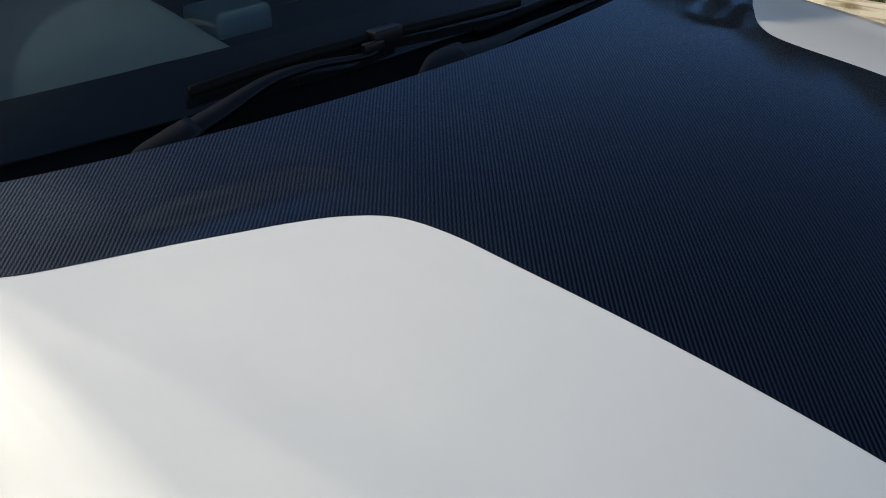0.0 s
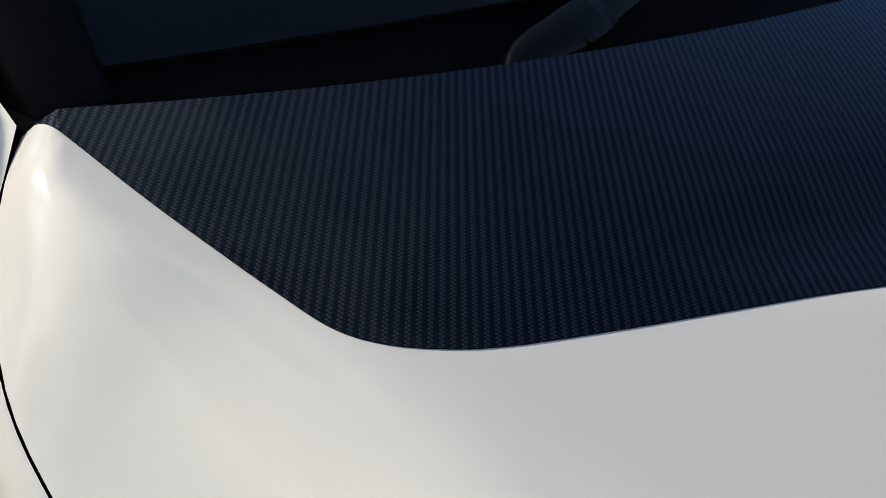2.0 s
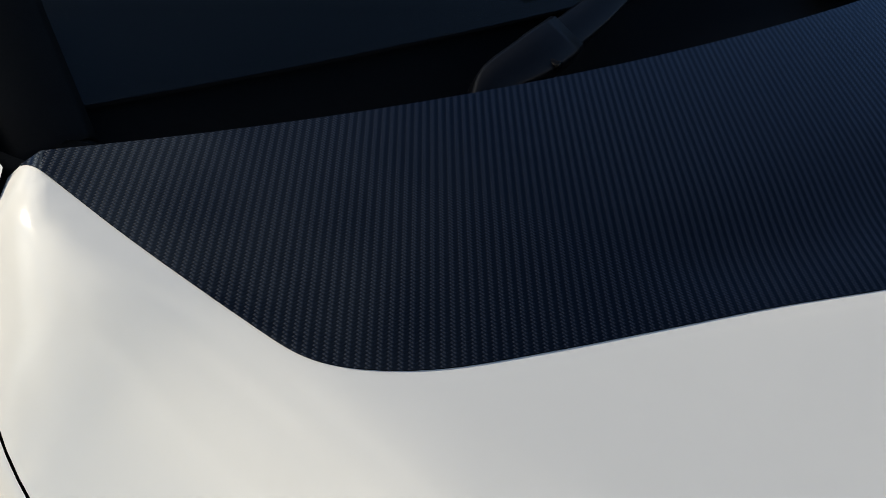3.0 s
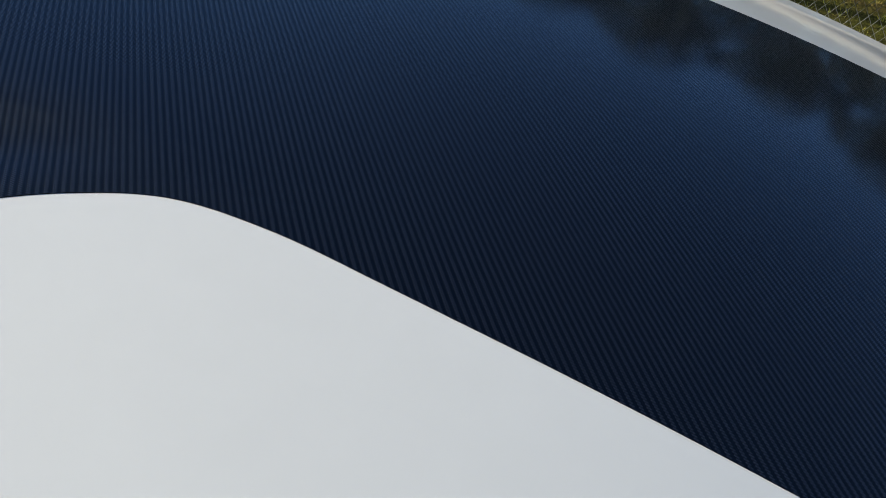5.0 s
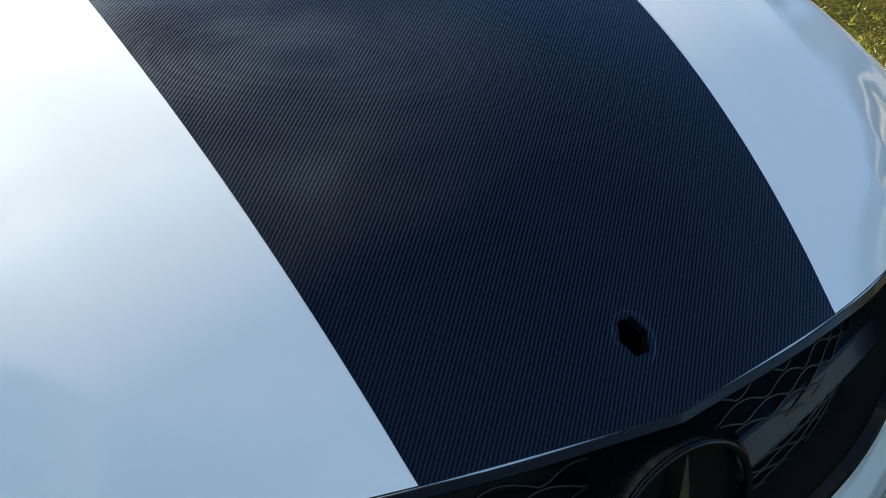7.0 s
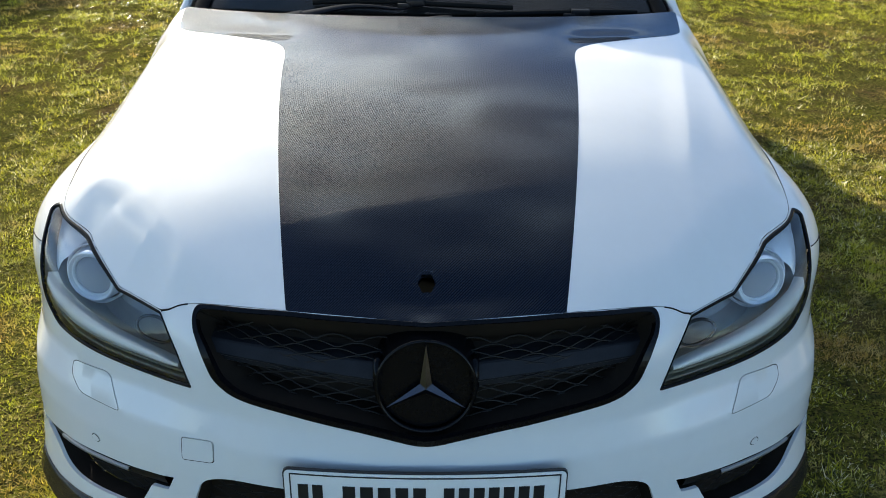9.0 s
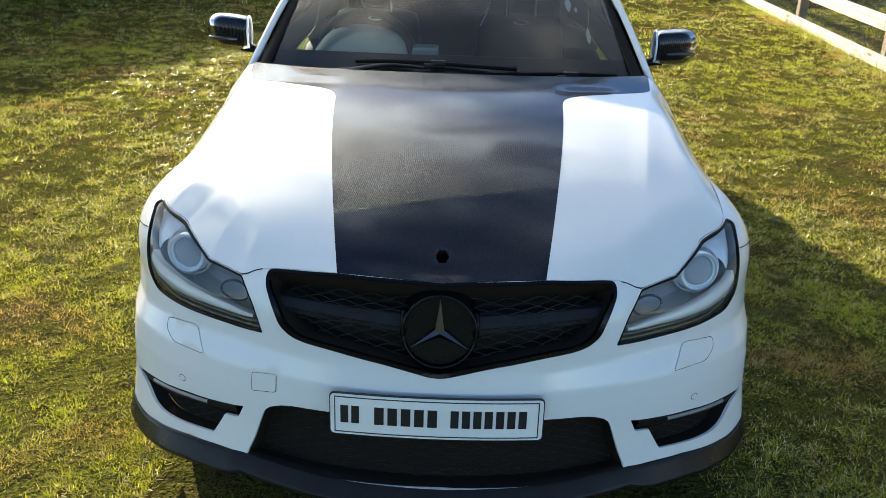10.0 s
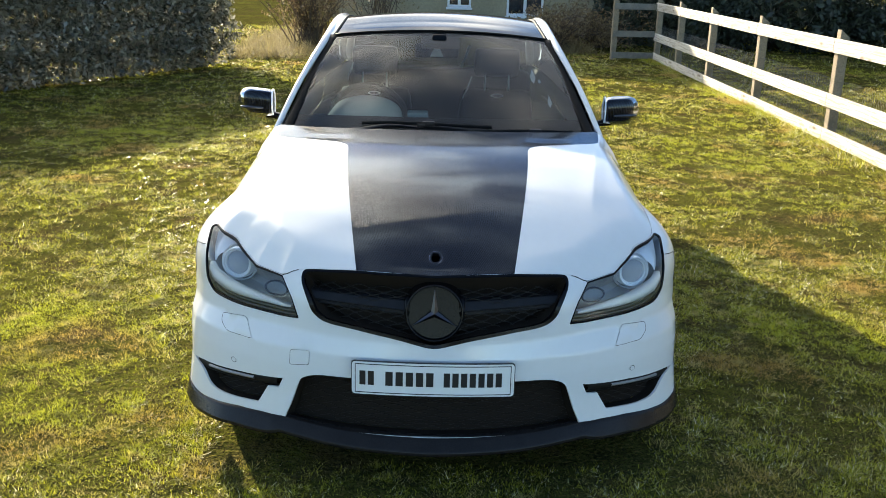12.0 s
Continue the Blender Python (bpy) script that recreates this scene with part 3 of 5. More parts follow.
bumper = part("front_bumper", panel("front_bumper", v, f, belt, WHITE, 0, edges), car, "white front bumper")
# recessed dark copy of the skin puts shade into the panel gaps
v, f = pick(sv, sf, lambda c: inside(c, skin_loop) & (np.abs(c[:, 0]) < .66) & ~inside(c, lower_loop) & ~inside(c, grille_loop) & ~within(c, lamp_loop) & ~within(c, intake_loop))
part("gap_backing", panel("gap_backing", v, f, belt, GAP, -.008), bumper, "dark sheet behind the panel seams")
for sgn in (1, -1):
    lp = washer_loop if sgn > 0 else mirrored(washer_loop)
    v, f = pick(sv, sf, lambda c: inside(c, inset(lp, .0016)))
    part("washer_cover", panel("washer_cover", v, f, belt, WHITE, .0004, [skirt(inset(lp, .0016), belt, .006, True)]), bumper, "white headlamp washer cover")
    lp = sensor_loop if sgn > 0 else mirrored(sensor_loop)
    v, f = pick(sv, sf, lambda c: inside(c, inset(lp, .0016)))
    part("parking_sensor", panel("parking_sensor", v, f, belt, WHITE, .001, [skirt(inset(lp, .0016), belt, .006, True)]), bumper, "round white parking sensor")
v, f = pick(sv, sf, lambda c: inside(c, inset(tow_loop, .0016)))
part("tow_cover", panel("tow_cover", v, f, belt, WHITE, .0004, [skirt(inset(tow_loop, .0016), belt, .006, True)]), bumper, "white towing eye cover")

for sgn in (1, -1):
    own = lambda c: (np.sign(c[:, 0]) == sgn) & skin(c)
    v, f = pick(sv, sf, lambda c: own(c) & in_wing(c))
    part("front_wing", panel("front_wing", v, f, belt, WHITE), car)
    v, f = pick(sv, sf, lambda c: own(c) & within(c, DOOR) & ~in_wing(c))
    part("door", panel("door", v, f, belt, WHITE, .001), car)
    v, f = pick(sv, sf, lambda c: own(c) & ~within(c, DOOR) & ~in_wing(c) & (np.abs(c[:, 0]) >= .7))
    part("side_panel", panel("side_panel", v, f, belt, WHITE), car)

# -- seams between lamp, grille, wing and bumper --
# dark rods laid on the skin stand for the shade in these gaps
for sgn in (1, -1):
    sa = np.linspace(2.06, 2.94, 14) * sgn
    line = belt(sa * S, edge_height(sa) - .0012) + (0, -.0004, .0002)
    part("bonnet_seam", mesh("bonnet_seam", *tube(line, .0014, 6), GAP), bumper, "thin dark gap under the bonnet corner")
    sa = np.concatenate([np.linspace(6.02, 6.65, 14), np.full(8, 6.65)]) * sgn
    sz = np.concatenate([np.linspace(.708, .692, 14), np.linspace(.68, .58, 8)])
    part("wing_seam", mesh("wing_seam", *tube(belt(sa * S, sz), .0013, 6), GAP), bumper, "thin dark gap between wing and bumper")

# -- splitter lip --
la = np.linspace(-7.0, 7.0, 113)
lb = np.abs(la)
base = belt(la * S, np.interp(lb, [0, 2.4, 3.46, 4.15, 4.8, 5.4, 5.7, 6, 7], [.210, .213, .211, .206, .194, .186, .190, .200, .21]))
_, ln = facing(belt, np.stack([la * S, np.full(113, .2)], 1))
ln[:, 2] = 0
ln /= np.linalg.norm(ln, axis=1, keepdims=True)
prow_ = np.clip(1 - lb / 2.6, 0, 1)
reach = np.interp(lb, [0, 2.4, 3.0, 4.6, 5.5, 6.4, 7], [.040, .028, .031, .028, .020, .012, .0])
up = np.interp(lb, [0, 2.5, 3.2, 7], [.0, .0, -.002, .006])
rows = []
for k_out, dz in ((-.6, .004), (0, .002), (.12, .0), (.35, -.009), (.8, -.025), (.97, -.032), (1.0, -.034), (1.0, -.036), (.97, -.043), (.95, -.045), (.90, -.047), (-.3, -.048), (-1.2, -.048)):
    row = base + ln * (reach * k_out)[:, None]
    row[:, 2] = base[:, 2] + up * max(0, k_out) + dz - np.where(dz < -.02, np.interp(lb, [2.6, 3.3], [0, .014]), 0)
    row[:, 2] -= .010 * prow_
    rows.append(row)
part("splitter_lip", mesh("splitter_lip", *loft(rows[::-1]), SATIN), car, "gloss black splitter lip")


# -- grille, intakes --
def inner(a, z, depth):
    """Points behind the skin by a depth."""
    uv = np.stack([np.asarray(a, float) * S, np.asarray(z, float)], 1)
    p, nn = facing(belt, uv)
    return p - nn * depth


v, f = pick(sv, sf, lambda c: inside(c, grille_loop))
grille = part("grille", panel("grille", v, f, belt, GAP, -.095, [skirt(inset(grille_loop, .006), belt, .095)]), car, "black mesh grille")
slim = np.clip((grille_loop[:, 1:] - .64) / .05, 0, 1)
frame_in = inset(grille_loop, .011) * (1 - slim) + inset(grille_loop, .0055) * slim
gp, gn = facing(belt, grille_loop)
fp, fnn = facing(belt, frame_in)
k = len(gp)
rim_v = np.vstack([gp - gn * .003, gp + gn * .0008, gp * .85 + fp * .15 + gn * .002, fp + fnn * .0005, fp - fnn * .012])
part("grille_frame", mesh("grille_frame", rim_v, [q[::-1] for q in grid_faces(5, k, True)], GLOSS, False), grille, "black grille surround")


def mesh_rows(loop, depth, pitch_z, pitch_a, lift, r):
    """Scalloped wires, row by row, inside a loop."""
    lo, hi = loop.min(0), loop.max(0)
    pieces = []
    row = 0
    z = lo[1]
    while z < hi[1]:
        aa = np.arange(lo[0], hi[0], pitch_a / 8)
        zz = z + lift * np.abs(np.sin(math.pi * (aa / pitch_a + .5 * (row % 2))))
        ok = inside(np.stack([aa, zz], 1), inset(loop, .006))
        run = []
        for i in range(len(aa)):
            if ok[i]:
                run.append(i)
            if (not ok[i] or i == len(aa) - 1) and run:
                if len(run) > 2:
                    pieces.append(tube(inner(aa[run] / S, zz[run], depth), r, 4, False))
                run = []
        z += pitch_z
        row += 1
    return merge(*pieces)


part("grille_mesh", mesh("grille_mesh", *mesh_rows(grille_loop, .058, .0118, .033, .011, .0018), WIRE_MESH), grille, "scalloped black wire mesh")
for sgn in (1, -1):
    t_ = np.linspace(0, 1, 12)[:, None]
    along = lambda a, b: (np.array(a) + (np.array(b) - np.array(a)) * t_ + np.array([0, -.004, 0]) * np.sin(math.pi * t_)) * (sgn, 1, 1)
    rows = [along((.085, .135, .634), (.425, .215, .638)), along((.085, .090, .635), (.422, .170, .638)), along((.085, .086, .633), (.422, .166, .636)), along((.085, .069, .610), (.418, .150, .619)),
            along((.085, .073, .607), (.418, .154, .616)), along((.085, .073, .604), (.418, .154, .613)), along((.085, .075, .602), (.417, .156, .611)), along((.085, .074, .593), (.416, .155, .603)),
            along((.085, .079, .589), (.416, .160, .599)), along((.085, .12, .590), (.416, .20, .600))]
    bar = part("grille_bar", mesh("grille_bar", *loft(rows if sgn < 0 else [r[::-1] for r in rows]), BAR, False), grille, "gloss black double louvre bar")
    cap = [(Vector((.088 * sgn, .10, .612)) + Vector((0, -.034 * math.cos(q), .034 * math.sin(q)))) for q in np.linspace(-1.4, 1.4, 10)]
    part("bar_end", mesh("bar_end", *tube(cap, .009, 8), GLOSS), bar, "rounded black bar end beside the emblem")
EM = Vector((0, .055, .606))
tip = lambda ang, r, y=0.0: EM + Vector((r * math.cos(ang), y + .19 * r * math.sin(ang), .98 * r * math.sin(ang)))
round_ = np.linspace(0, 2 * math.pi, 64, endpoint=False)
emblem = part("emblem", mesh("emblem", *ring([tip(t, .0895) for t in round_], .0042, 10), GLOSS), grille, "black ring emblem with three points")
for ang in (90, 210, 330):
    t = radians(ang)
    far, l_in, r_in = tip(t, .084), tip(t + 1.05, .0125), tip(t - 1.05, .0125)
    top, low = EM + Vector((0, -.010, .002)), EM + Vector((0, .012, 0))
    part("emblem_point", mesh("emblem_point", [far, l_in, r_in, top, low], [(0, 3, 1), (0, 2, 3), (0, 1, 4), (0, 4, 2), (1, 3, 2), (1, 2, 4)], SMOKE, False), emblem, "smoked tapered spoke")
disc = [EM + Vector((0, .014, 0))] + [tip(t, .088, .012) for t in round_]
part("emblem_backing", mesh("emblem_backing", disc, [(0, 1 + (i + 1) % 64, 1 + i) for i in range(64)], GLOSS), emblem)
wall = [[tip(t, r_, y_) for t in round_] for r_, y_ in ((.0925, .001), (.0935, .012), (.0935, .03), (.097, .075))]
part("emblem_housing", mesh("emblem_housing", np.vstack([[tuple(p_) for p_ in r_] for r_ in wall]), grid_faces(4, 64, True), GLOSS), emblem, "deep black rim behind the ring")

v, f = pick(sv, sf, lambda c: inside(c, lower_loop))
lower = part("lower_intake", panel("lower_intake", v, f, belt, GAP, -.06, [skirt(inset(lower_loop, -.001), belt, .06)]), car, "wide black lower air intake")
part("intake_mesh", mesh("intake_mesh", *mesh_rows(lower_loop, .045, .011, .034, .008, .0013), BLACK), lower, "fine black intake mesh")
for sgn in (1, -1):
    lp = intake_loop if sgn > 0 else mirrored(intake_loop)
    v, f = pick(sv, sf, lambda c: inside(c, lp))
    side = part("side_intake", panel("side_intake", v, f, belt, GAP, -.05, [skirt(inset(lp, -.001), belt, .05)]), car, "black side air intake")
    part("intake_mesh", mesh("intake_mesh", *mesh_rows(lp, .04, .011, .034, .008, .0013), BLACK), side)
    a = np.linspace(2.95, 5.75, 30) * sgn
    zt = np.interp(np.abs(a), [2.65, 3.6, 4.8, 5.9], [.347, .336, .324, .311])
    rows = [inner(a, zt - dz, d) for dz, d in ((.002, .03), (.002, .006), (.010, .004), (.026, .010), (.032, .016), (.032, .03))]
    part("intake_fin", mesh("intake_fin", *loft(rows), BLACK), side, "black fin with a lamp strip")
    a = np.linspace(3.7, 5.2, 16) * sgn
    zt = np.interp(np.abs(a), [2.65, 3.6, 4.8, 5.9], [.347, .336, .324, .311])
    rows = [inner(a, zt - dz, d) for dz, d in ((.007, .012), (.008, .001), (.012, -.001), (.017, .001), (.018, .012))]
    part("running_light", mesh("running_light", *loft(rows), STRIP), side, "unlit pale running light strip")

# -- number plate with plain bars --
bow = lambda x: -.014 * (1 - (x / .26) ** 2) - .004


def plate_block(x0, x1, z0, z1, lift, thick=.004, r=0.0):
    """A slab bent to the plate's bow; r rounds its corners."""
    ends = r * (1 - np.cos(np.linspace(0, math.pi / 2, 6))) if r else np.zeros(1)
    xs = np.concatenate([x0 + ends, np.linspace(x0 + r, x1 - r, max(2, int((x1 - x0) / .03) + 2))[1:-1], (x1 - ends)[::-1]])
    dz = r - np.sqrt(np.maximum(r * r - np.maximum(np.abs(xs - (x0 + x1) / 2) - (x1 - x0) / 2 + r, 0) ** 2, 0)) if r else np.zeros(len(xs))
    f_ = [[(x, bow(x) - lift + .02 * (z - .405), z) for x, z in zip(xs, zs)] for zs in (z0 + dz, z1 - dz)]
    b_ = [[(x, y + thick, z) for x, y, z in q] for q in f_]
    return loft([b_[0], f_[0], f_[1], b_[1], b_[0]])


plate = part("number_plate", mesh("number_plate", *plate_block(-.26, .26, .350, .461, 0, .006, .011), PLATE, False), car, "white show plate with a dark border")
border = merge(plate_block(-.250, .250, .3555, .3580, .0012), plate_block(-.250, .250, .4525, .4550, .0012), plate_block(-.250, -.2475, .358, .4525, .0012), plate_block(.2475, .250, .358, .4525, .0012))
part("plate_rim", mesh("plate_rim", *plate_block(-.2625, .2625, .3475, .4635, -.0015, .006, .012), INK, False), plate, "dark edge round the plate")
part("plate_border", mesh("plate_border", *border, INK, False), plate)
for x, pitch, count in ((-.235, .0268, 2), (-.152, .0325, 5), (.034, .0277, 7)):
    for k_ in range(count):
        part("character_bar", mesh("character_bar", *plate_block(x + pitch * k_, x + pitch * (k_ + .72), .383, .431, .0015), INK, False), plate)

# -- headlamps --
for sgn in (1, -1):
    lp = lamp_loop if sgn > 0 else mirrored(lamp_loop)
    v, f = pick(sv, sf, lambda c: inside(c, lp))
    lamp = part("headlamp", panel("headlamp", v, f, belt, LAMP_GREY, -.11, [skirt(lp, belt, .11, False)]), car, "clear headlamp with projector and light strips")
    part("lamp_cover", panel("lamp_cover", v, f, belt, COVER, -.001), lamp, "clear moulded lens cover").visible_shadow = False
    ri = inset(lp, .0045)
    op_, on_ = facing(belt, lp)
    ip_, in_ = facing(belt, ri)
    n_ = len(lp)
    fr = grid_faces(4, n_, True)
    part("lamp_seal", mesh("lamp_seal", np.vstack([op_ - on_ * .006, op_ + on_ * .0015, ip_ + in_ * .001, ip_ - in_ * .006]), [q[::-1] for q in fr], GLOSS), lamp, "black lamp surround")
    pc = Vector((.6865 * sgn, .345, .667))
    ax = Vector((.25 * sgn, -1, .12)).normalized()
    s1 = ax.cross(Vector((0, 0, 1))).normalized()
    s2 = s1.cross(ax)
    circ = lambda r, d, n=40: [pc + ax * d + s1 * (r * math.cos(t)) + s2 * (r * math.sin(t)) for t in np.linspace(0, 2 * math.pi, n, endpoint=False)]
    rows = [circ(.058, -.03), circ(.056, .0), circ(.053, .007), circ(.050, .007), circ(.048, .0), circ(.045, .0), circ(.043, .003), circ(.041, -.006)]
    part("projector_ring", mesh("projector_ring", np.vstack(rows), [q[::-1] for q in grid_faces(8, 40, True)], SILVER), lamp, "bright projector bezel ring")
    rows = [circ(.042 * math.cos(t), -.008 + .014 * math.sin(t)) for t in np.linspace(0, 1.45, 8)]
    part("projector_lens", mesh("projector_lens", np.vstack(rows), [q[::-1] for q in grid_faces(8, 40, True)] + [tuple(range(280, 320))[::-1]], LENS), lamp, "glass projector lens")
    low = lambda a: np.interp(np.abs(a), [2.2, 2.98, 3.7, 4.35, 4.9, 5.4, 5.7], [.555, .549, .551, .552, .558, .572, .60])

    def strip(name, a0, a1, lo_, hi_, depth, mat, label):
        aa = np.linspace(a0, a1, 26) * sgn
        t = np.linspace(0, 1, 26)
        z0, z1 = low(aa) + lo_(t), low(aa) + hi_(t)
        rows_ = [inner(aa, z0, depth + .02), inner(aa, z0, depth), inner(aa, (z0 + z1) / 2, depth - .003), inner(aa, z1, depth), inner(aa, z1, depth + .02)]
        part(name, mesh(name, *loft(rows_), mat), lamp, label)

    strip("light_blade", 2.62, 5.62, lambda t: .030 + 0 * t, lambda t: .040 + .034 * np.clip(t * 1.4 - .1, 0, 1), .007, BLADE_LIGHT, "pale curved light blade")
    strip("indicator_strip", 2.45, 5.5, lambda t: .004 + 0 * t, lambda t: .011 + 0 * t, .016, AMBER, "ribbed indicator strip")
    strip("indicator_strip", 2.50, 5.5, lambda t: .016 + 0 * t, lambda t: .023 + 0 * t, .018, AMBER, "ribbed indicator strip")
    # bright upper reflector behind the projector and a small inner lamp
    aa = np.linspace(4.72, 6.16, 24) * sgn
    zt = np.interp(np.abs(aa), [4.66, 5.3, 5.6, 6.25], [.722, .756, .772, .768])
    zt = np.minimum(zt, edge_height(aa)) - .006
    zl = np.minimum(zt - .004, .664 + np.sqrt(np.maximum(.062 ** 2 - ((np.abs(aa) - 5.03) * .1) ** 2, 0)))
    zl = np.where(np.abs(aa) > 5.5, np.minimum(zt - .004, np.maximum(zl, np.interp(np.abs(aa), [5.5, 5.68, 5.74, 5.86, 6.1, 6.4], [.664, .668, .672, .70, .738, .76]))), zl)
    rows = [inner(aa, zl + (zt - zl) * k_, .030 - .016 * k_) for k_ in (0, .35, .7, 1)]
    part("reflector", mesh("reflector", *loft(rows), SILVER), lamp, "silver upper reflector")
    rows = [circ(.0615, -.028), circ(.0635, -.010), circ(.0655, -.010), circ(.067, -.03)]
    part("outer_ring", mesh("outer_ring", np.vstack(rows), [q[::-1] for q in grid_faces(4, 40, True)], SILVER), lamp, "second silver ring round the projector")
    cc = [inner([(3.35 + .36 * math.cos(t)) * sgn], [.634 + .026 * math.sin(t)], .03)[0] for t in np.linspace(0, 2 * math.pi, 28, endpoint=False)]
    part("inner_lamp_ring", mesh("inner_lamp_ring", *ring(cc, .004, 6), SMOKE), lamp)

# -- cowl, wipers --


def glass(s, t):
    """The windscreen: s across, t upwards."""
    s, t = np.asarray(s, float), np.asarray(t, float)
    a = np.stack([.69 * s, 1.345 + .0952 * s * s, .965 - .01 * s * s], -1)
    b = np.stack([.535 * s, 1.985 + .0773 * s * s, 1.345 - .0358 * s * s], -1)
    bow_ = (np.sin(math.pi * t) * .018)[..., None] * np.array([0, -.5, .87])
    return a + (b - a) * t[..., None] + bow_


xs = np.linspace(-.715, .715, 49)
re = np.stack([xs, rear_edge(xs) + .004, bonnet(xs, rear_edge(xs) - .002)[:, 2] - .016], 1)
rows = [re, re + (0, .02, -.05), np.stack([xs, 1.33 + .2 * xs ** 2, np.full(49, .93)], 1), np.stack([xs * .98, 1.36 + .2 * xs ** 2, np.full(49, .962)], 1)]
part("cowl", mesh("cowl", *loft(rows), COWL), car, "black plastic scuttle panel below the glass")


def patch(fn, s0, s1, t0, t1, n, m, lift=0.0, d=0.0):
    s, t = np.meshgrid(np.linspace(s0, s1, n), np.linspace(t0, t1, m))
    uv = np.stack([s.ravel(), t.ravel()], 1)
    p, nn = facing(fn, uv)
    return p + nn * lift, grid_faces(m, n)


screen = part("windscreen", mesh("windscreen", *patch(glass, -1, 1, 0, 1, 41, 21), SCREEN), car, "slightly tinted windscreen")
screen.visible_shadow = False
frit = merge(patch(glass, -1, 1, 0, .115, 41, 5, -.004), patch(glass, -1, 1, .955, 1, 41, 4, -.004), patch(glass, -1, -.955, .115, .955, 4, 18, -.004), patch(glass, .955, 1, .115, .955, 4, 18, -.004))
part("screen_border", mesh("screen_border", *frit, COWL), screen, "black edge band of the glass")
part("screen_border", mesh("screen_border", *patch(glass, -.17, .17, .80, .955, 12, 8, -.004), BLACK), screen, "black sensor patch behind the mirror")


def on_glass(x, t, lift):
    s = np.array([x / (.69 - .155 * t)])
    p, nn = facing(glass, np.stack([s, np.array([float(t)])], 1))
    return Vector(p[0] + nn[0] * lift)


def strap(path, half, thick):
    """A flat pressed bar with chamfered edges along a path."""
    path = [Vector(q) for q in path]
    verts, faces = [], []
    for i, q in enumerate(path):
        d = (path[min(i + 1, len(path) - 1)] - path[max(i - 1, 0)]).normalized()
        side = d.cross(Vector((0, -.5, .87))).normalized()
        up = side.cross(d).normalized()
        w, t, e = half[i], thick[i], min(half[i], thick[i]) * .35
        for a, b in ((w, -t), (w, t - e), (w - e, t), (e - w, t), (-w, t - e), (-w, -t)):
            verts.append(q + side * a + up * b)
    for i in range(len(path) - 1):
        for k in range(6):
            a, b = i * 6 + k, i * 6 + (k + 1) % 6
            faces.append((a, b, b + 6, a + 6))
    faces.append(tuple(range(6))[::-1])
    faces.append(tuple(range((len(path) - 1) * 6, len(path) * 6)))
    return verts, faces


def wiper(arm, blade, clip):
    """arm: path with half-widths; blade: path; clip: place of the joint."""
    pts = smooth_curve([q[:3] for q in arm], 6)
    half = np.interp(np.linspace(0, 1, len(pts)), np.linspace(0, 1, len(arm)), [q[3] for q in arm])
    k = int(len(pts) * .36)
    thick = np.interp(np.linspace(0, 1, len(pts)), [0, .3, .6, 1], [.004, .007, .005, .003])
    w = part("wiper", mesh("wiper", *strap(pts[k - 2:], half[k - 2:] * .82, thick[k - 2:] * .8), TRIM), car, "black wiper arm parked at the screen base")
    part("arm_hinge", mesh("arm_hinge", *strap(pts[:k + 1], half[:k + 1] * 1.05, thick[:k + 1] * 1.15), TRIM), w, "broader hinge piece of the arm")
    part("hinge_pin", mesh("hinge_pin", *tube([Vector(pts[k - 3]) - Vector((0, half[k - 3] * 1.15, 0)), Vector(pts[k - 3]) + Vector((0, half[k - 3] * 1.15, 0))], .003, 8), SATIN), w)
    part("wiper_blade", mesh("wiper_blade", *tube(smooth_curve(blade, 5), .0065, 8, True, 1.2), RUBBER), w)
    c = Vector(clip)
    part("blade_clip", mesh("blade_clip", *merge(block(c - Vector((.026, .010, .008)), c + Vector((.026, .012, .012)), .003), block(c - Vector((.05, .016, .012)), c - Vector((.016, .006, -.002)), .002)), TRIM), w)


wiper([(-.462, 1.326, .938, .004), (-.438, 1.334, .948, .011), (-.395, 1.335, .955, .015), (-.33, 1.343, .966, .014), (-.24, 1.356, .981, .009), (-.168, 1.353, .983, .006), (-.09, 1.342, .979, .005), (-.055, 1.352, .986, .005)],
      [(-.34, 1.381, .986), (-.22, 1.374, .992), (-.05, 1.362, .992), (.09, 1.354, .988), (.235, 1.352, .983)], (-.045, 1.356, .992))
wiper([(-.043, 1.290, .944, .008), (.0, 1.302, .953, .016), (.05, 1.304, .954, .018), (.115, 1.305, .952, .015), (.207, 1.316, .953, .010), (.323, 1.328, .953, .007), (.44, 1.345, .952, .006)],
      [(.13, 1.345, .962), (.30, 1.352, .968), (.45, 1.372, .968), (.60, 1.40, .962)], (.43, 1.360, .966))

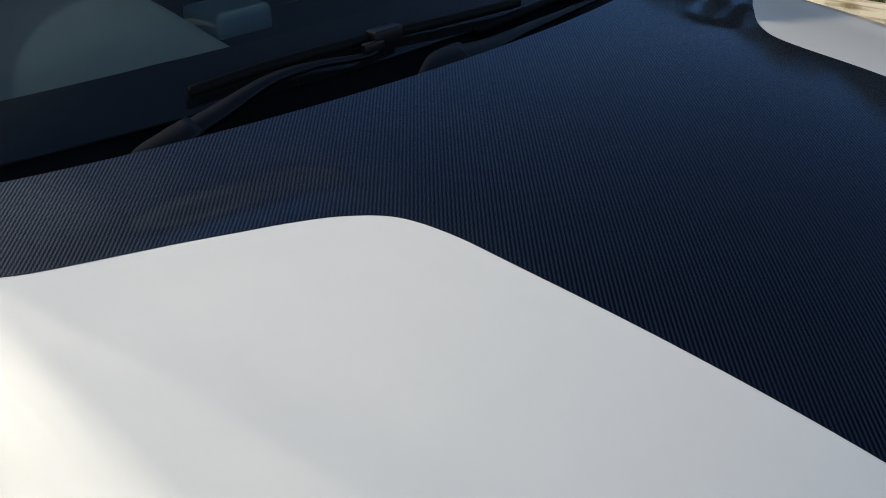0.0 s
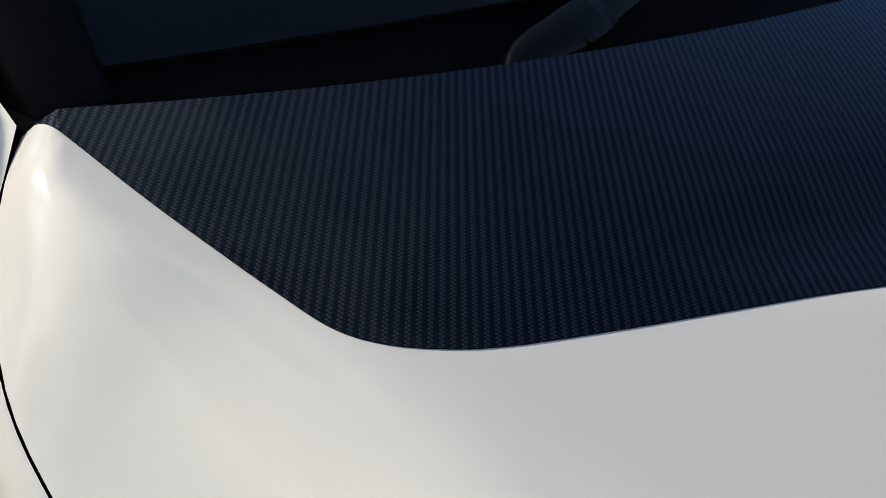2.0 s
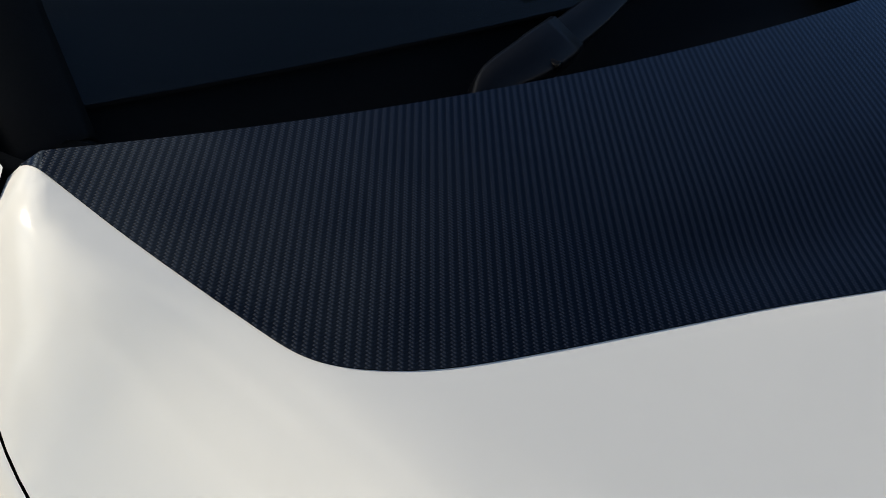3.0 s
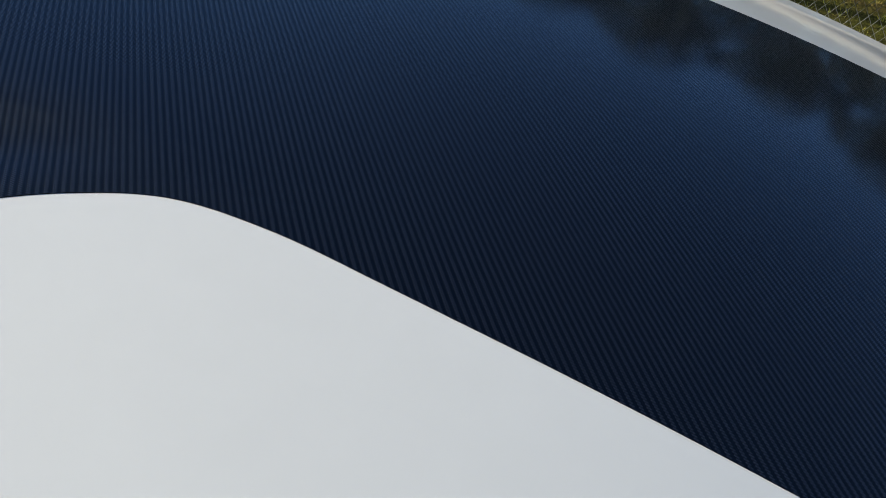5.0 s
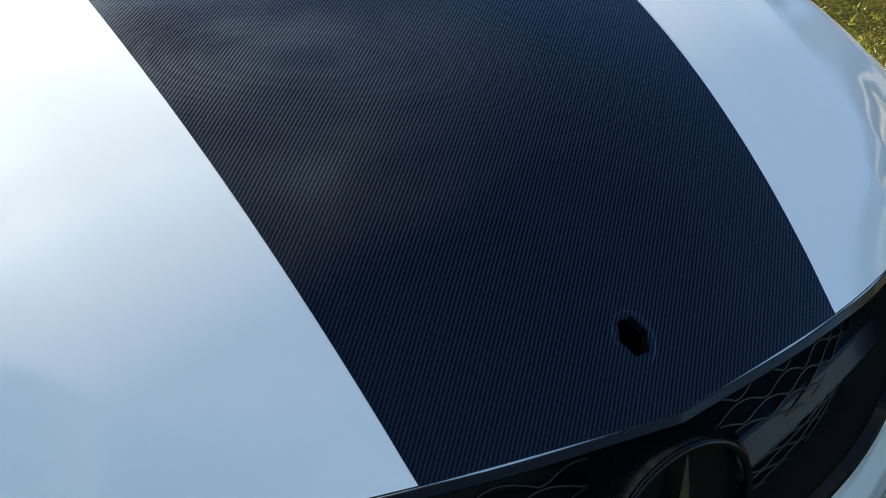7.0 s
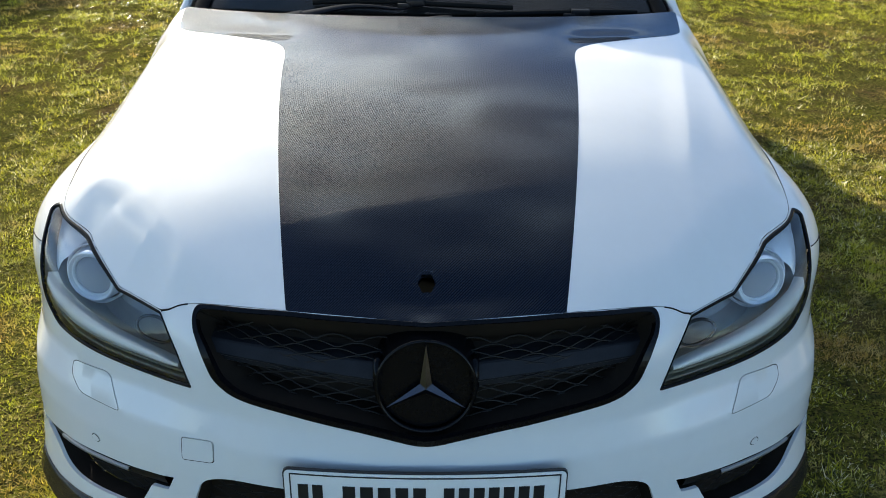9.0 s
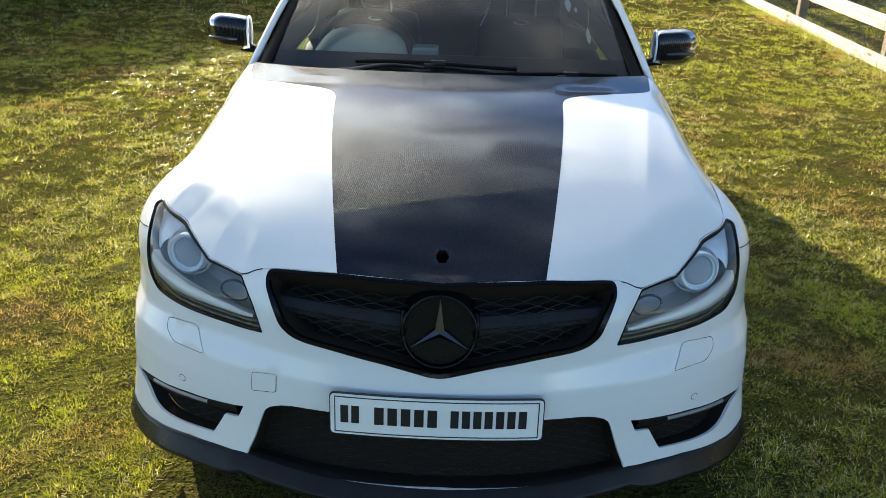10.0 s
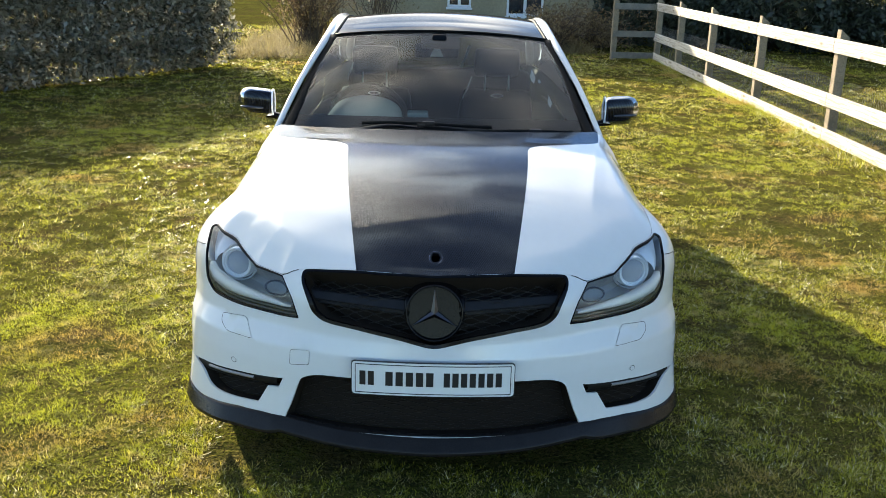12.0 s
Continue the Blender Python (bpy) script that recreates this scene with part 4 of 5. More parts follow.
# -- roof, pillars, side glass, tail --
RAIL = smooth_curve([(.742, 1.40, .90), (.724, 1.45, .957), (.657, 1.70, 1.128), (.570, 2.06, 1.305), (.56, 2.6, 1.362), (.565, 3.1, 1.325), (.60, 3.6, 1.20), (.655, 4.05, 1.01)], 8)
ROOF = smooth_curve([(.535, 2.062, 1.309), (.52, 2.3, 1.350), (.515, 2.6, 1.372), (.52, 3.1, 1.335), (.53, 3.3, 1.29)], 6)
for sgn in (1, -1):
    m_ = np.array([sgn, 1, 1])
    part("roof_pillar", mesh("roof_pillar", *tube(RAIL * m_, np.interp(np.linspace(0, 1, len(RAIL)), [0, .3, 1], [.014, .014, .045]), 10, True, .8), WHITE), car, "white windscreen pillar and roof rail")
    trim = smooth_curve([(.678, 1.405, .945), (.672, 1.44, .967), (.612, 1.72, 1.130), (.540, 2.055, 1.308)], 10)
    part("pillar_trim", mesh("pillar_trim", *tube(trim * m_, .023, 8, True, .4), RUBBER), car, "black screen edge trim")
    foot = block((.668, 1.388, .92), (.706, 1.43, .952), .006)
    part("pillar_foot", mesh("pillar_foot", [Vector((q.x * sgn, q.y, q.z)) for q in foot[0]], foot[1] if sgn > 0 else [q[::-1] for q in foot[1]], RUBBER), car, "black corner trim at the pillar foot")
    wb = smooth_curve([(.705, 1.45, .975), (.70, 1.9, .992), (.69, 2.8, 1.0), (.67, 3.6, 1.0), (.655, 4.0, 1.0)], 12)
    wt = RAIL[np.linspace(4, len(RAIL) - 4, len(wb)).astype(int)]
    rows = [wb + (wt - wb) * t + np.array([.02, 0, 0]) * math.sin(math.pi * t) for t in np.linspace(0, 1, 8)]
    part("side_window", mesh("side_window", *loft([r * m_ for r in rows]), SIDE_GLASS), car, "dark tinted side glass")
roof_rows = []
for k_ in np.linspace(-1, 1, 25):
    roof_rows.append(np.stack([ROOF[:, 0] * k_, ROOF[:, 1] - .075 * (1 - k_ * k_) * (ROOF[:, 1] < 2.2), ROOF[:, 2] + .036 * (1 - k_ * k_)], 1))
part("roof", mesh("roof", *loft(roof_rows), ROOF_GLASS), car, "black glass roof panel")
for sgn in (1, -1):
    rp = ROOF * (sgn, 1, 1)
    part("roof_seam", mesh("roof_seam", *tube(rp, .008, 6), RUBBER), car)
    edge_rows = [rp + (.004 * sgn, 0, .003), rp + (.02 * sgn, 0, .008), np.stack([rp[:, 0] + .05 * sgn, rp[:, 1], rp[:, 2] + .004], 1)]
    part("roof_edge", mesh("roof_edge", *loft(edge_rows), WHITE), car)
rear_t = np.stack([np.linspace(-.53, .53, 21), np.full(21, 3.3), 1.29 + .036 * (1 - np.linspace(-1, 1, 21) ** 2)], 1)
rear_b = np.stack([np.linspace(-.62, .62, 21), 4.08 - .05 * np.linspace(-1, 1, 21) ** 2, np.full(21, .96)], 1)
part("rear_window", mesh("rear_window", *loft([rear_t + (rear_b - rear_t) * t + np.array([0, 0, .03]) * math.sin(math.pi * t) for t in np.linspace(0, 1, 8)]), TINT), car, "dark tinted rear window")
tail_a = np.concatenate([np.linspace(-13.9, -16, 30), np.linspace(16, 13.9, 30)[1:]])
te = station(np.abs(tail_a))[:, :3] * np.stack([np.sign(tail_a), np.ones(59), np.ones(59)], 1)
tb = np.stack([np.linspace(-.655, .655, 59), np.full(59, 4.06), np.full(59, .992)], 1)
part("boot_lid", mesh("boot_lid", *loft([tb + (te - tb) * t + np.array([0, 0, .03]) * math.sin(math.pi * t) for t in np.linspace(0, 1, 8)]), WHITE), car, "white boot lid")
# unseen plain boxes for the underbody, added to stop sunlight passing below
part("underbody", mesh("underbody", *merge(block((-.60, .30, .11), (.60, 4.45, .26), .02), block((-.80, 1.26, .12), (.80, 3.10, .27), .02), block((-.60, .32, .26), (.60, 1.25, .55), .02)), BLACK), car, "black underbody and engine bay")

# -- wheels --
for sgn in (1, -1):
    for wy in WHEEL_Y:
        xo, xi, zc = .86 * sgn, .64 * sgn, .33
        prof = [(xi, .235), (xi, .31), (xi + .02 * sgn, .33), (xo - .02 * sgn, .33), (xo, .31), (xo, .235)]
        rows = [[(x_, wy + r_ * math.cos(t), zc + r_ * math.sin(t)) for t in np.linspace(0, 2 * math.pi, 48, endpoint=False)] for x_, r_ in prof]
        wh = part("wheel", mesh("wheel", np.vstack(rows), grid_faces(6, 48, True), RUBBER), car, "black tyre on a dark multi-spoke rim")
        rows = [[(x_, wy + r_ * math.cos(t), zc + r_ * math.sin(t)) for t in np.linspace(0, 2 * math.pi, 48, endpoint=False)] for x_, r_ in ((xo, .236), (xo - .012 * sgn, .225), (xo - .05 * sgn, .215), (xi, .21))]
        sp = [block((xo - .03 * sgn if sgn > 0 else xo, -.014, .03), (xo if sgn > 0 else xo + .03, .014, .225), .004, pose(0, wy, zc) @ Matrix.Rotation(t, 4, "X")) for t in np.linspace(0, 2 * math.pi, 10, endpoint=False)]
        part("rim", mesh("rim", *merge((np.vstack(rows), grid_faces(4, 48, True)), *sp), SMOKE), wh)

# -- door mirrors --
for sgn in (1, -1):
    rows = []
    for t in np.linspace(0, 1, 15):
        x_ = (.79 + .168 * t)
        w_ = math.sqrt(max(0, 1 - max(0, (t - .55) / .45) ** 2.4)) * (.92 + .08 * min(1, t * 6))
        rows.append([(x_ * sgn, 1.695 + .045 * math.copysign(abs(math.cos(q)) ** .75, math.cos(q)) * w_ + .03 * t,
                      1.018 + .006 * t + (.068 if math.sin(q) > 0 else .070) * math.copysign(abs(math.sin(q)) ** .7, math.sin(q)) * w_ * (.95 + .05 * t)) for q in np.linspace(0, 2 * math.pi, 32, endpoint=False)])
    vv, ff = np.vstack(rows), grid_faces(15, 32, True)
    ff += [tuple(range(32))[::-1]]
    mir = part("door_mirror", mesh("door_mirror", vv, ff if sgn < 0 else [q[::-1] for q in ff], CARBON), car, "gloss carbon-look door mirror")
    part("mirror_arm", mesh("mirror_arm", *tube([(.70 * sgn, 1.70, .955), (.76 * sgn, 1.70, .955), (.82 * sgn, 1.70, .965)], [.03, .024, .03], 10, True, .6), GLOSS), mir)
    part("mirror_indicator", mesh("mirror_indicator", *tube([(sgn * x_, 1.648 + .03 * t + .03 * max(0, t - .7), 1.0) for x_, t in ((.83, .2), (.87, .45), (.91, .7), (.94, .95))], [.004, .007, .007, .004], 8), SMOKE), mir, "narrow side indicator strip")
    part("mirror_edge", mesh("mirror_edge", *ring([(.788 * sgn, 1.70 + .043 * math.cos(q), 1.018 + .062 * math.sin(q)) for q in np.linspace(0, 2 * math.pi, 28, endpoint=False)], .005, 6), SILVER), mir, "pale inner edge of the housing")

# -- cabin --
dx = np.linspace(-.64, .64, 33)
dash_rows = [np.stack([dx, 1.40 + .2 * dx ** 2, np.full(33, .935)], 1), np.stack([dx, 1.55 + .1 * dx ** 2, np.full(33, .965)], 1), np.stack([dx, 1.72 + 0 * dx, np.full(33, .955)], 1),
             np.stack([dx, 1.78 + 0 * dx, np.full(33, .92)], 1), np.stack([dx, 1.80 + 0 * dx, np.full(33, .60)], 1)]
part("dashboard", mesh("dashboard", *loft(dash_rows), DASH), car, "dark moulded dashboard")
rows = []
for t in np.linspace(0, 1, 10):
    r_ = np.linspace(0, math.pi, 25)
    rows.append(np.stack([-.345 + (.19 - .02 * t) * np.cos(r_), np.full(25, 1.54 + .19 * t), .955 + (.02 + .085 * math.sin(t * 1.5)) * np.sin(r_) ** .8], 1))
part("instrument_binnacle", mesh("instrument_binnacle", *loft(rows), BINNACLE), car, "sunlit pale instrument hood")
part("dash_pad", mesh("dash_pad", *block((-.15, 1.60, .955), (-.05, 1.70, 1.0), .012), BINNACLE), car, "small pale dash display")
wheel_pts = [(-.345 + .185 * math.cos(t), 1.84 - .07 * math.sin(t), .93 + .172 * math.sin(t)) for t in np.linspace(0, 2 * math.pi, 48, endpoint=False)]
stw = part("steering_wheel", mesh("steering_wheel", *ring(wheel_pts, .015, 10), LEATHER), car, "black leather steering wheel")
part("wheel_hub", mesh("wheel_hub", *merge(block((-.41, 1.80, .88), (-.28, 1.86, .97), .02), block((-.52, 1.83, .91), (-.17, 1.85, .945), .01)), DASH), stw)
for sx in (-.37, .328):
    seat = part("seat", mesh("seat", *merge(block((sx - .25, 2.15, .38), (sx + .25, 2.68, .58), .06), block((sx - .25, 2.58, .50), (sx + .25, 2.74, .985), .06, None, (.8, .8))), LEATHER), car, "black leather front seat")
    part("headrest", mesh("headrest", *block((sx - .13, 2.62, 1.05), (sx + .13, 2.72, 1.21), .035), LEATHER), seat)
    for k_ in (-.068, .068):
        part("headrest_post", mesh("headrest_post", *tube([(sx + k_, 2.63, .96), (sx + k_, 2.63, 1.07)], .0055, 8), STEEL), seat, "bright steel post")
    part("seat_badge", mesh("seat_badge", *ring([(sx + .032 * math.cos(q), 2.572, .955 + .008 * math.sin(q)) for q in np.linspace(0, 2 * math.pi, 24, endpoint=False)], .005, 6), STEEL), seat, "small oval steel badge")
    # sunlight along the bolster edges, shaped as thin pale rods
    edge_ = [(-.49, 2.60, 1.122), (-.508, 2.60, 1.07), (-.525, 2.60, 1.015)] if sx < 0 else [(.183, 2.60, 1.058), (.161, 2.60, .995), (.133, 2.60, .932)]
    part("sunlit_edge", mesh("sunlit_edge", *tube(edge_, [.002, .005, .003], 8), PALE), seat, "sunlit bolster edge drawn as a pale rod")
# pale rod added for a sliver of light between the seats
part("light_sliver", mesh("light_sliver", *tube([(.165, 2.64, 1.225), (.148, 2.64, 1.17), (.122, 2.64, 1.105)], [.006, .005, .008], 8), PALE), car, "sliver of light between the seats, drawn as a pale rod")
part("rear_bench", mesh("rear_bench", *merge(block((-.60, 3.0, .4), (.60, 3.5, .6), .06), block((-.60, 3.4, .5), (.60, 3.6, 1.0), .06)), LEATHER), car)
part("interior_mirror", mesh("interior_mirror", *merge(block((-.125, 1.90, 1.225), (.09, 1.93, 1.295), .014), block((-.04, 1.92, 1.27), (.03, 1.99, 1.335), .01)), DASH), car, "black interior rear-view mirror")
trap = [(-.049, 1.893, 1.233), (.016, 1.893, 1.233), (-.002, 1.893, 1.272), (-.031, 1.893, 1.272)]
part("sensor_cover", mesh("sensor_cover", trap + [(x_, y_ + .006, z_) for x_, y_, z_ in trap], [(0, 1, 2, 3), (7, 6, 5, 4), (0, 4, 5, 1), (1, 5, 6, 2), (2, 6, 7, 3), (3, 7, 4, 0)], PALE, False), car, "pale sensor cover below the mirror")
head_line = [on_glass(x_, 1.0, .004) for x_ in np.linspace(-.53, .53, 25)]
part("header_trim", mesh("header_trim", *tube(head_line, .006, 8), RUBBER), car, "black trim along the top of the windscreen")
for x_, t_, w_, h_ in ((.445, .55, .022, .16), (.475, .50, .012, .05), (.515, .30, .016, .13)):
    q_ = [on_glass(x_ + a_ * w_, t_ + b_ * h_, -.012) for a_, b_ in ((-.6, 0), (-.1, .5), (.3, .2), (.6, -.1), (.1, -.5), (-.4, -.3))]
    part("pale_piece", mesh("pale_piece", q_ + [p_ + Vector((0, .002, 0)) for p_ in q_], [tuple(range(6)), tuple(range(11, 5, -1))] + [(k_, (k_ + 1) % 6, 6 + (k_ + 1) % 6, 6 + k_) for k_ in range(6)], PALE, False), car, "pale flat piece behind the glass")


# ---- grounds ----
def lawn_material():
    m = material("lawn_soil", (0.05, 0.06, 0.02), 0.9)
    n, l = m.node_tree.nodes, m.node_tree.links
    b = n["Principled BSDF"]
    b.inputs["Specular IOR Level"].default_value = 0.0
    tc = n.new("ShaderNodeTexCoord")
    prev = None
    # mottled soil tones, kept dark so gaps between blades read as shade
    for scale, lo, hi, colour in ((0.9, .42, .62, (0.10, 0.10, 0.016)), (2.6, .52, .68, (0.08, 0.055, 0.025)), (14, .50, .66, (0.03, 0.032, 0.010)), (60, .50, .64, (0.12, 0.10, 0.03)), (150, .5, .62, (0.018, 0.016, 0.008))):
        q, r, mix = n.new("ShaderNodeTexNoise"), n.new("ShaderNodeMapRange"), n.new("ShaderNodeMix")
        q.inputs["Scale"].default_value, q.inputs["Detail"].default_value = scale, 5
        r.inputs["From Min"].default_value, r.inputs["From Max"].default_value = lo, hi
        mix.data_type = "RGBA"
        mix.inputs["A"].default_value, mix.inputs["B"].default_value = (0.060, 0.062, 0.014, 1), (*colour, 1)
        l.new(tc.outputs["Object"], q.inputs["Vector"])
        l.new(q.outputs["Fac"], r.inputs["Value"])
        l.new(r.outputs["Result"], mix.inputs["Factor"])
        if prev:
            l.new(prev, mix.inputs["A"])
        prev = mix.outputs["Result"]
    l.new(prev, b.inputs["Base Color"])
    q, u = n.new("ShaderNodeTexNoise"), n.new("ShaderNodeBump")
    q.inputs["Scale"].default_value, q.inputs["Detail"].default_value = 45, 6
    u.inputs["Strength"].default_value, u.inputs["Distance"].default_value = 0.9, 0.03
    l.new(tc.outputs["Object"], q.inputs["Vector"])
    l.new(q.outputs["Fac"], u.inputs["Height"])
    l.new(u.outputs["Normal"], b.inputs["Normal"])
    return m


def leaf_material(name, low, high, rough=0.5, through_light=0.35, patches=(), pale=None):
    """Leaves or blades: each island its own tone, with some light let through."""
    m = bpy.data.materials.new(name)
    m.use_nodes = True
    n, l = m.node_tree.nodes, m.node_tree.links
    b = n["Principled BSDF"]
    g, ramp = n.new("ShaderNodeNewGeometry"), n.new("ShaderNodeMix")
    ramp.data_type = "RGBA"
    ramp.inputs["A"].default_value, ramp.inputs["B"].default_value = (*low, 1), (*high, 1)
    l.new(g.outputs["Random Per Island"], ramp.inputs["Factor"])
    tone = ramp
    # palest blades: dry straw, with sun glints put into the same colour
    if pale:
        some, straw = n.new("ShaderNodeMapRange"), n.new("ShaderNodeMix")
        some.inputs["From Min"].default_value, some.inputs["From Max"].default_value = 0.86, 0.97
        straw.data_type = "RGBA"
        straw.inputs["B"].default_value = (*pale, 1)
        l.new(g.outputs["Random Per Island"], some.inputs["Value"])
        l.new(some.outputs["Result"], straw.inputs["Factor"])
        l.new(ramp.outputs["Result"], straw.inputs["A"])
        tone = straw
    for scale, lo, hi, colour in patches:
        tc, q, r, mix_ = n.new("ShaderNodeTexCoord"), n.new("ShaderNodeTexNoise"), n.new("ShaderNodeMapRange"), n.new("ShaderNodeMix")
        q.inputs["Scale"].default_value, q.inputs["Detail"].default_value = scale, 4
        r.inputs["From Min"].default_value, r.inputs["From Max"].default_value = lo, hi
        r.inputs["To Max"].default_value = 0.8
        mix_.data_type = "RGBA"
        mix_.inputs["B"].default_value = (*colour, 1)
        l.new(tc.outputs["Object"], q.inputs["Vector"])
        l.new(q.outputs["Fac"], r.inputs["Value"])
        l.new(r.outputs["Result"], mix_.inputs["Factor"])
        l.new(tone.outputs["Result"], mix_.inputs["A"])
        tone = mix_
    l.new(tone.outputs["Result"], b.inputs["Base Color"])
    b.inputs["Roughness"].default_value = rough
    b.inputs["Specular IOR Level"].default_value = 0.55
    tr, mix, out = n.new("ShaderNodeBsdfTranslucent"), n.new("ShaderNodeMixShader"), n["Material Output"]
    glow = n.new("ShaderNodeVectorMath")
    glow.operation = "SCALE"
    glow.inputs["Scale"].default_value = 1.5
    l.new(tone.outputs["Result"], glow.inputs[0])
    l.new(glow.outputs[0], tr.inputs["Color"])
    mix.inputs[0].default_value = through_light
    l.new(b.outputs[0], mix.inputs[1])
    l.new(tr.outputs[0], mix.inputs[2])
    l.new(mix.outputs[0], out.inputs[0])
    return m


SOIL = lawn_material()
BLADE = leaf_material("grass_blade", (0.018, 0.034, 0.003), (0.52, 0.50, 0.028), 0.30, 0.52, ((0.55, .47, .60, (0.34, 0.36, 0.018)), (1.5, .53, .63, (0.36, 0.22, 0.06)), (3.8, .56, .66, (0.055, 0.055, 0.010)), (10, .55, .66, (0.42, 0.34, 0.11))), (0.80, 0.74, 0.52))
DRY_BLADE = leaf_material("dry_grass_blade", (0.09, 0.07, 0.03), (0.28, 0.23, 0.10), 0.5, 0.5)
HEDGE_LEAF = leaf_material("hedge_leaf", (0.05, 0.052, 0.032), (0.34, 0.31, 0.23), 0.13, 0.35)
DARK_LEAF = leaf_material("conifer_leaf", (0.012, 0.018, 0.009), (0.045, 0.055, 0.024), 0.55, 0.1)
DRY_LEAF = leaf_material("dry_leaf", (0.10, 0.06, 0.03), (0.26, 0.19, 0.09), 0.6, 0.3)
TWIG = material("twig_bark", (0.11, 0.075, 0.045), 0.8, vary=0.5, vary_scale=15, bump=0.4, bump_scale=120)


def board_material():
    """Pale weathered softwood: long grain, dark knots, rain stains."""
    m = material("weathered_wood", (0.58, 0.53, 0.44), 0.72)
    n, l = m.node_tree.nodes, m.node_tree.links
    b = n["Principled BSDF"]
    tc = n.new("ShaderNodeTexCoord")
    prev = None
    for kind, size, lo, hi, colour in (("n", (.6, 9, 9), .42, .66, (0.42, 0.36, 0.28)), ("n", (3, 90, 90), .48, .62, (0.30, 0.25, 0.18)), ("n", (5, 7, 7), .60, .68, (0.62, 0.57, 0.47)), ("v", (3.2, 9, 9), .22, .10, (0.13, 0.08, 0.045))):
        mp, r, mix = n.new("ShaderNodeMapping"), n.new("ShaderNodeMapRange"), n.new("ShaderNodeMix")
        q = n.new("ShaderNodeTexNoise" if kind == "n" else "ShaderNodeTexVoronoi")
        mp.inputs["Scale"].default_value = size
        q.inputs["Scale"].default_value = 1.0
        r.inputs["From Min"].default_value, r.inputs["From Max"].default_value = lo, hi
        r.inputs["To Max"].default_value = 0.8
        mix.data_type = "RGBA"
        mix.inputs["A"].default_value, mix.inputs["B"].default_value = (0.58, 0.53, 0.44, 1), (*colour, 1)
        l.new(tc.outputs["Object"], mp.inputs["Vector"])
        l.new(mp.outputs["Vector"], q.inputs["Vector"])
        l.new(q.outputs["Fac" if kind == "n" else "Distance"], r.inputs["Value"])
        l.new(r.outputs["Result"], mix.inputs["Factor"])
        if prev:
            l.new(prev, mix.inputs["A"])
        prev = mix.outputs["Result"]
    l.new(prev, b.inputs["Base Color"])
    return m


WOOD = board_material()
POST_WOOD = material("post_wood", (0.31, 0.235, 0.145), 0.8, vary=0.45, vary_scale=7, bump=0.5, bump_scale=90)
WIRE = material("galvanised_wire", (0.25, 0.25, 0.24), 0.5, 0.8, vary=0.3, vary_scale=60)
# rail wood for the end fence, darkened for the side away from the sun
SHADED_WOOD = material("shaded_wood", (0.23, 0.20, 0.15), 0.8, vary=0.4, vary_scale=9, bump=0.5, bump_scale=90)
RENDER_WALL = material("tan_render", (0.38, 0.31, 0.19), 0.85, vary=0.25, vary_scale=1.5, bump=0.4, bump_scale=60)
PAINT = material("window_paint", (0.78, 0.78, 0.76), 0.4, vary=0.06, vary_scale=10)
PANE = material("dark_pane", (0.03, 0.035, 0.04), 0.08, coat=1.0, vary=0.3, vary_scale=3)
ROOF_TILE = material("roof_tile", (0.16, 0.09, 0.06), 0.8, vary=0.4, vary_scale=4, bump=0.5, bump_scale=20)

rng = np.random.default_rng(5)
gx = np.concatenate([[-600, -60, -20], np.arange(-12, 14.1, 0.5), [25, 70, 600]])
gy = np.concatenate([[-600, -60, -15], np.arange(-6, 20.1, 0.5), [30, 80, 600]])


def land(x, y):
    """Gentle unevenness of the lawn, flat under the car."""
    h = .018 * np.sin(x * 1.3 + .4 * y) + .015 * np.sin(y * 1.1 - .7 * x + 1)
    away = np.clip((np.hypot(np.maximum(np.abs(x) - .9, 0), np.maximum(np.abs(y - 2.3) - 2.4, 0))) / 1.2, 0, 1)
    return (h - .01) * away * np.clip((40 - np.hypot(x, y)) / 20, 0, 1)


pts = np.array([(x, y, land(x, y)) for y in gy for x in gx])
ground = new("ground", mesh("ground", pts, grid_faces(len(gy), len(gx)), SOIL))
tagged(ground, "patchy mossy lawn with bare brown spots", "ground", kind="structure")


def patchwork(x, y, size, seed):
    """Smooth random values between 0 and 1 over the lawn, with patches of about the given size."""
    table = np.random.default_rng(seed).uniform(0, 1, (64, 64))
    u, v = x / size + 40.5, y / size + 40.5
    i, k = np.floor(u).astype(int), np.floor(v).astype(int)
    a, b = u - i, v - k
    a, b = a * a * (3 - 2 * a), b * b * (3 - 2 * b)
    at = lambda p, q: table[p % 64, q % 64]
    return (at(i, k) * (1 - a) + at(i + 1, k) * a) * (1 - b) + (at(i, k + 1) * (1 - a) + at(i + 1, k + 1) * a) * b


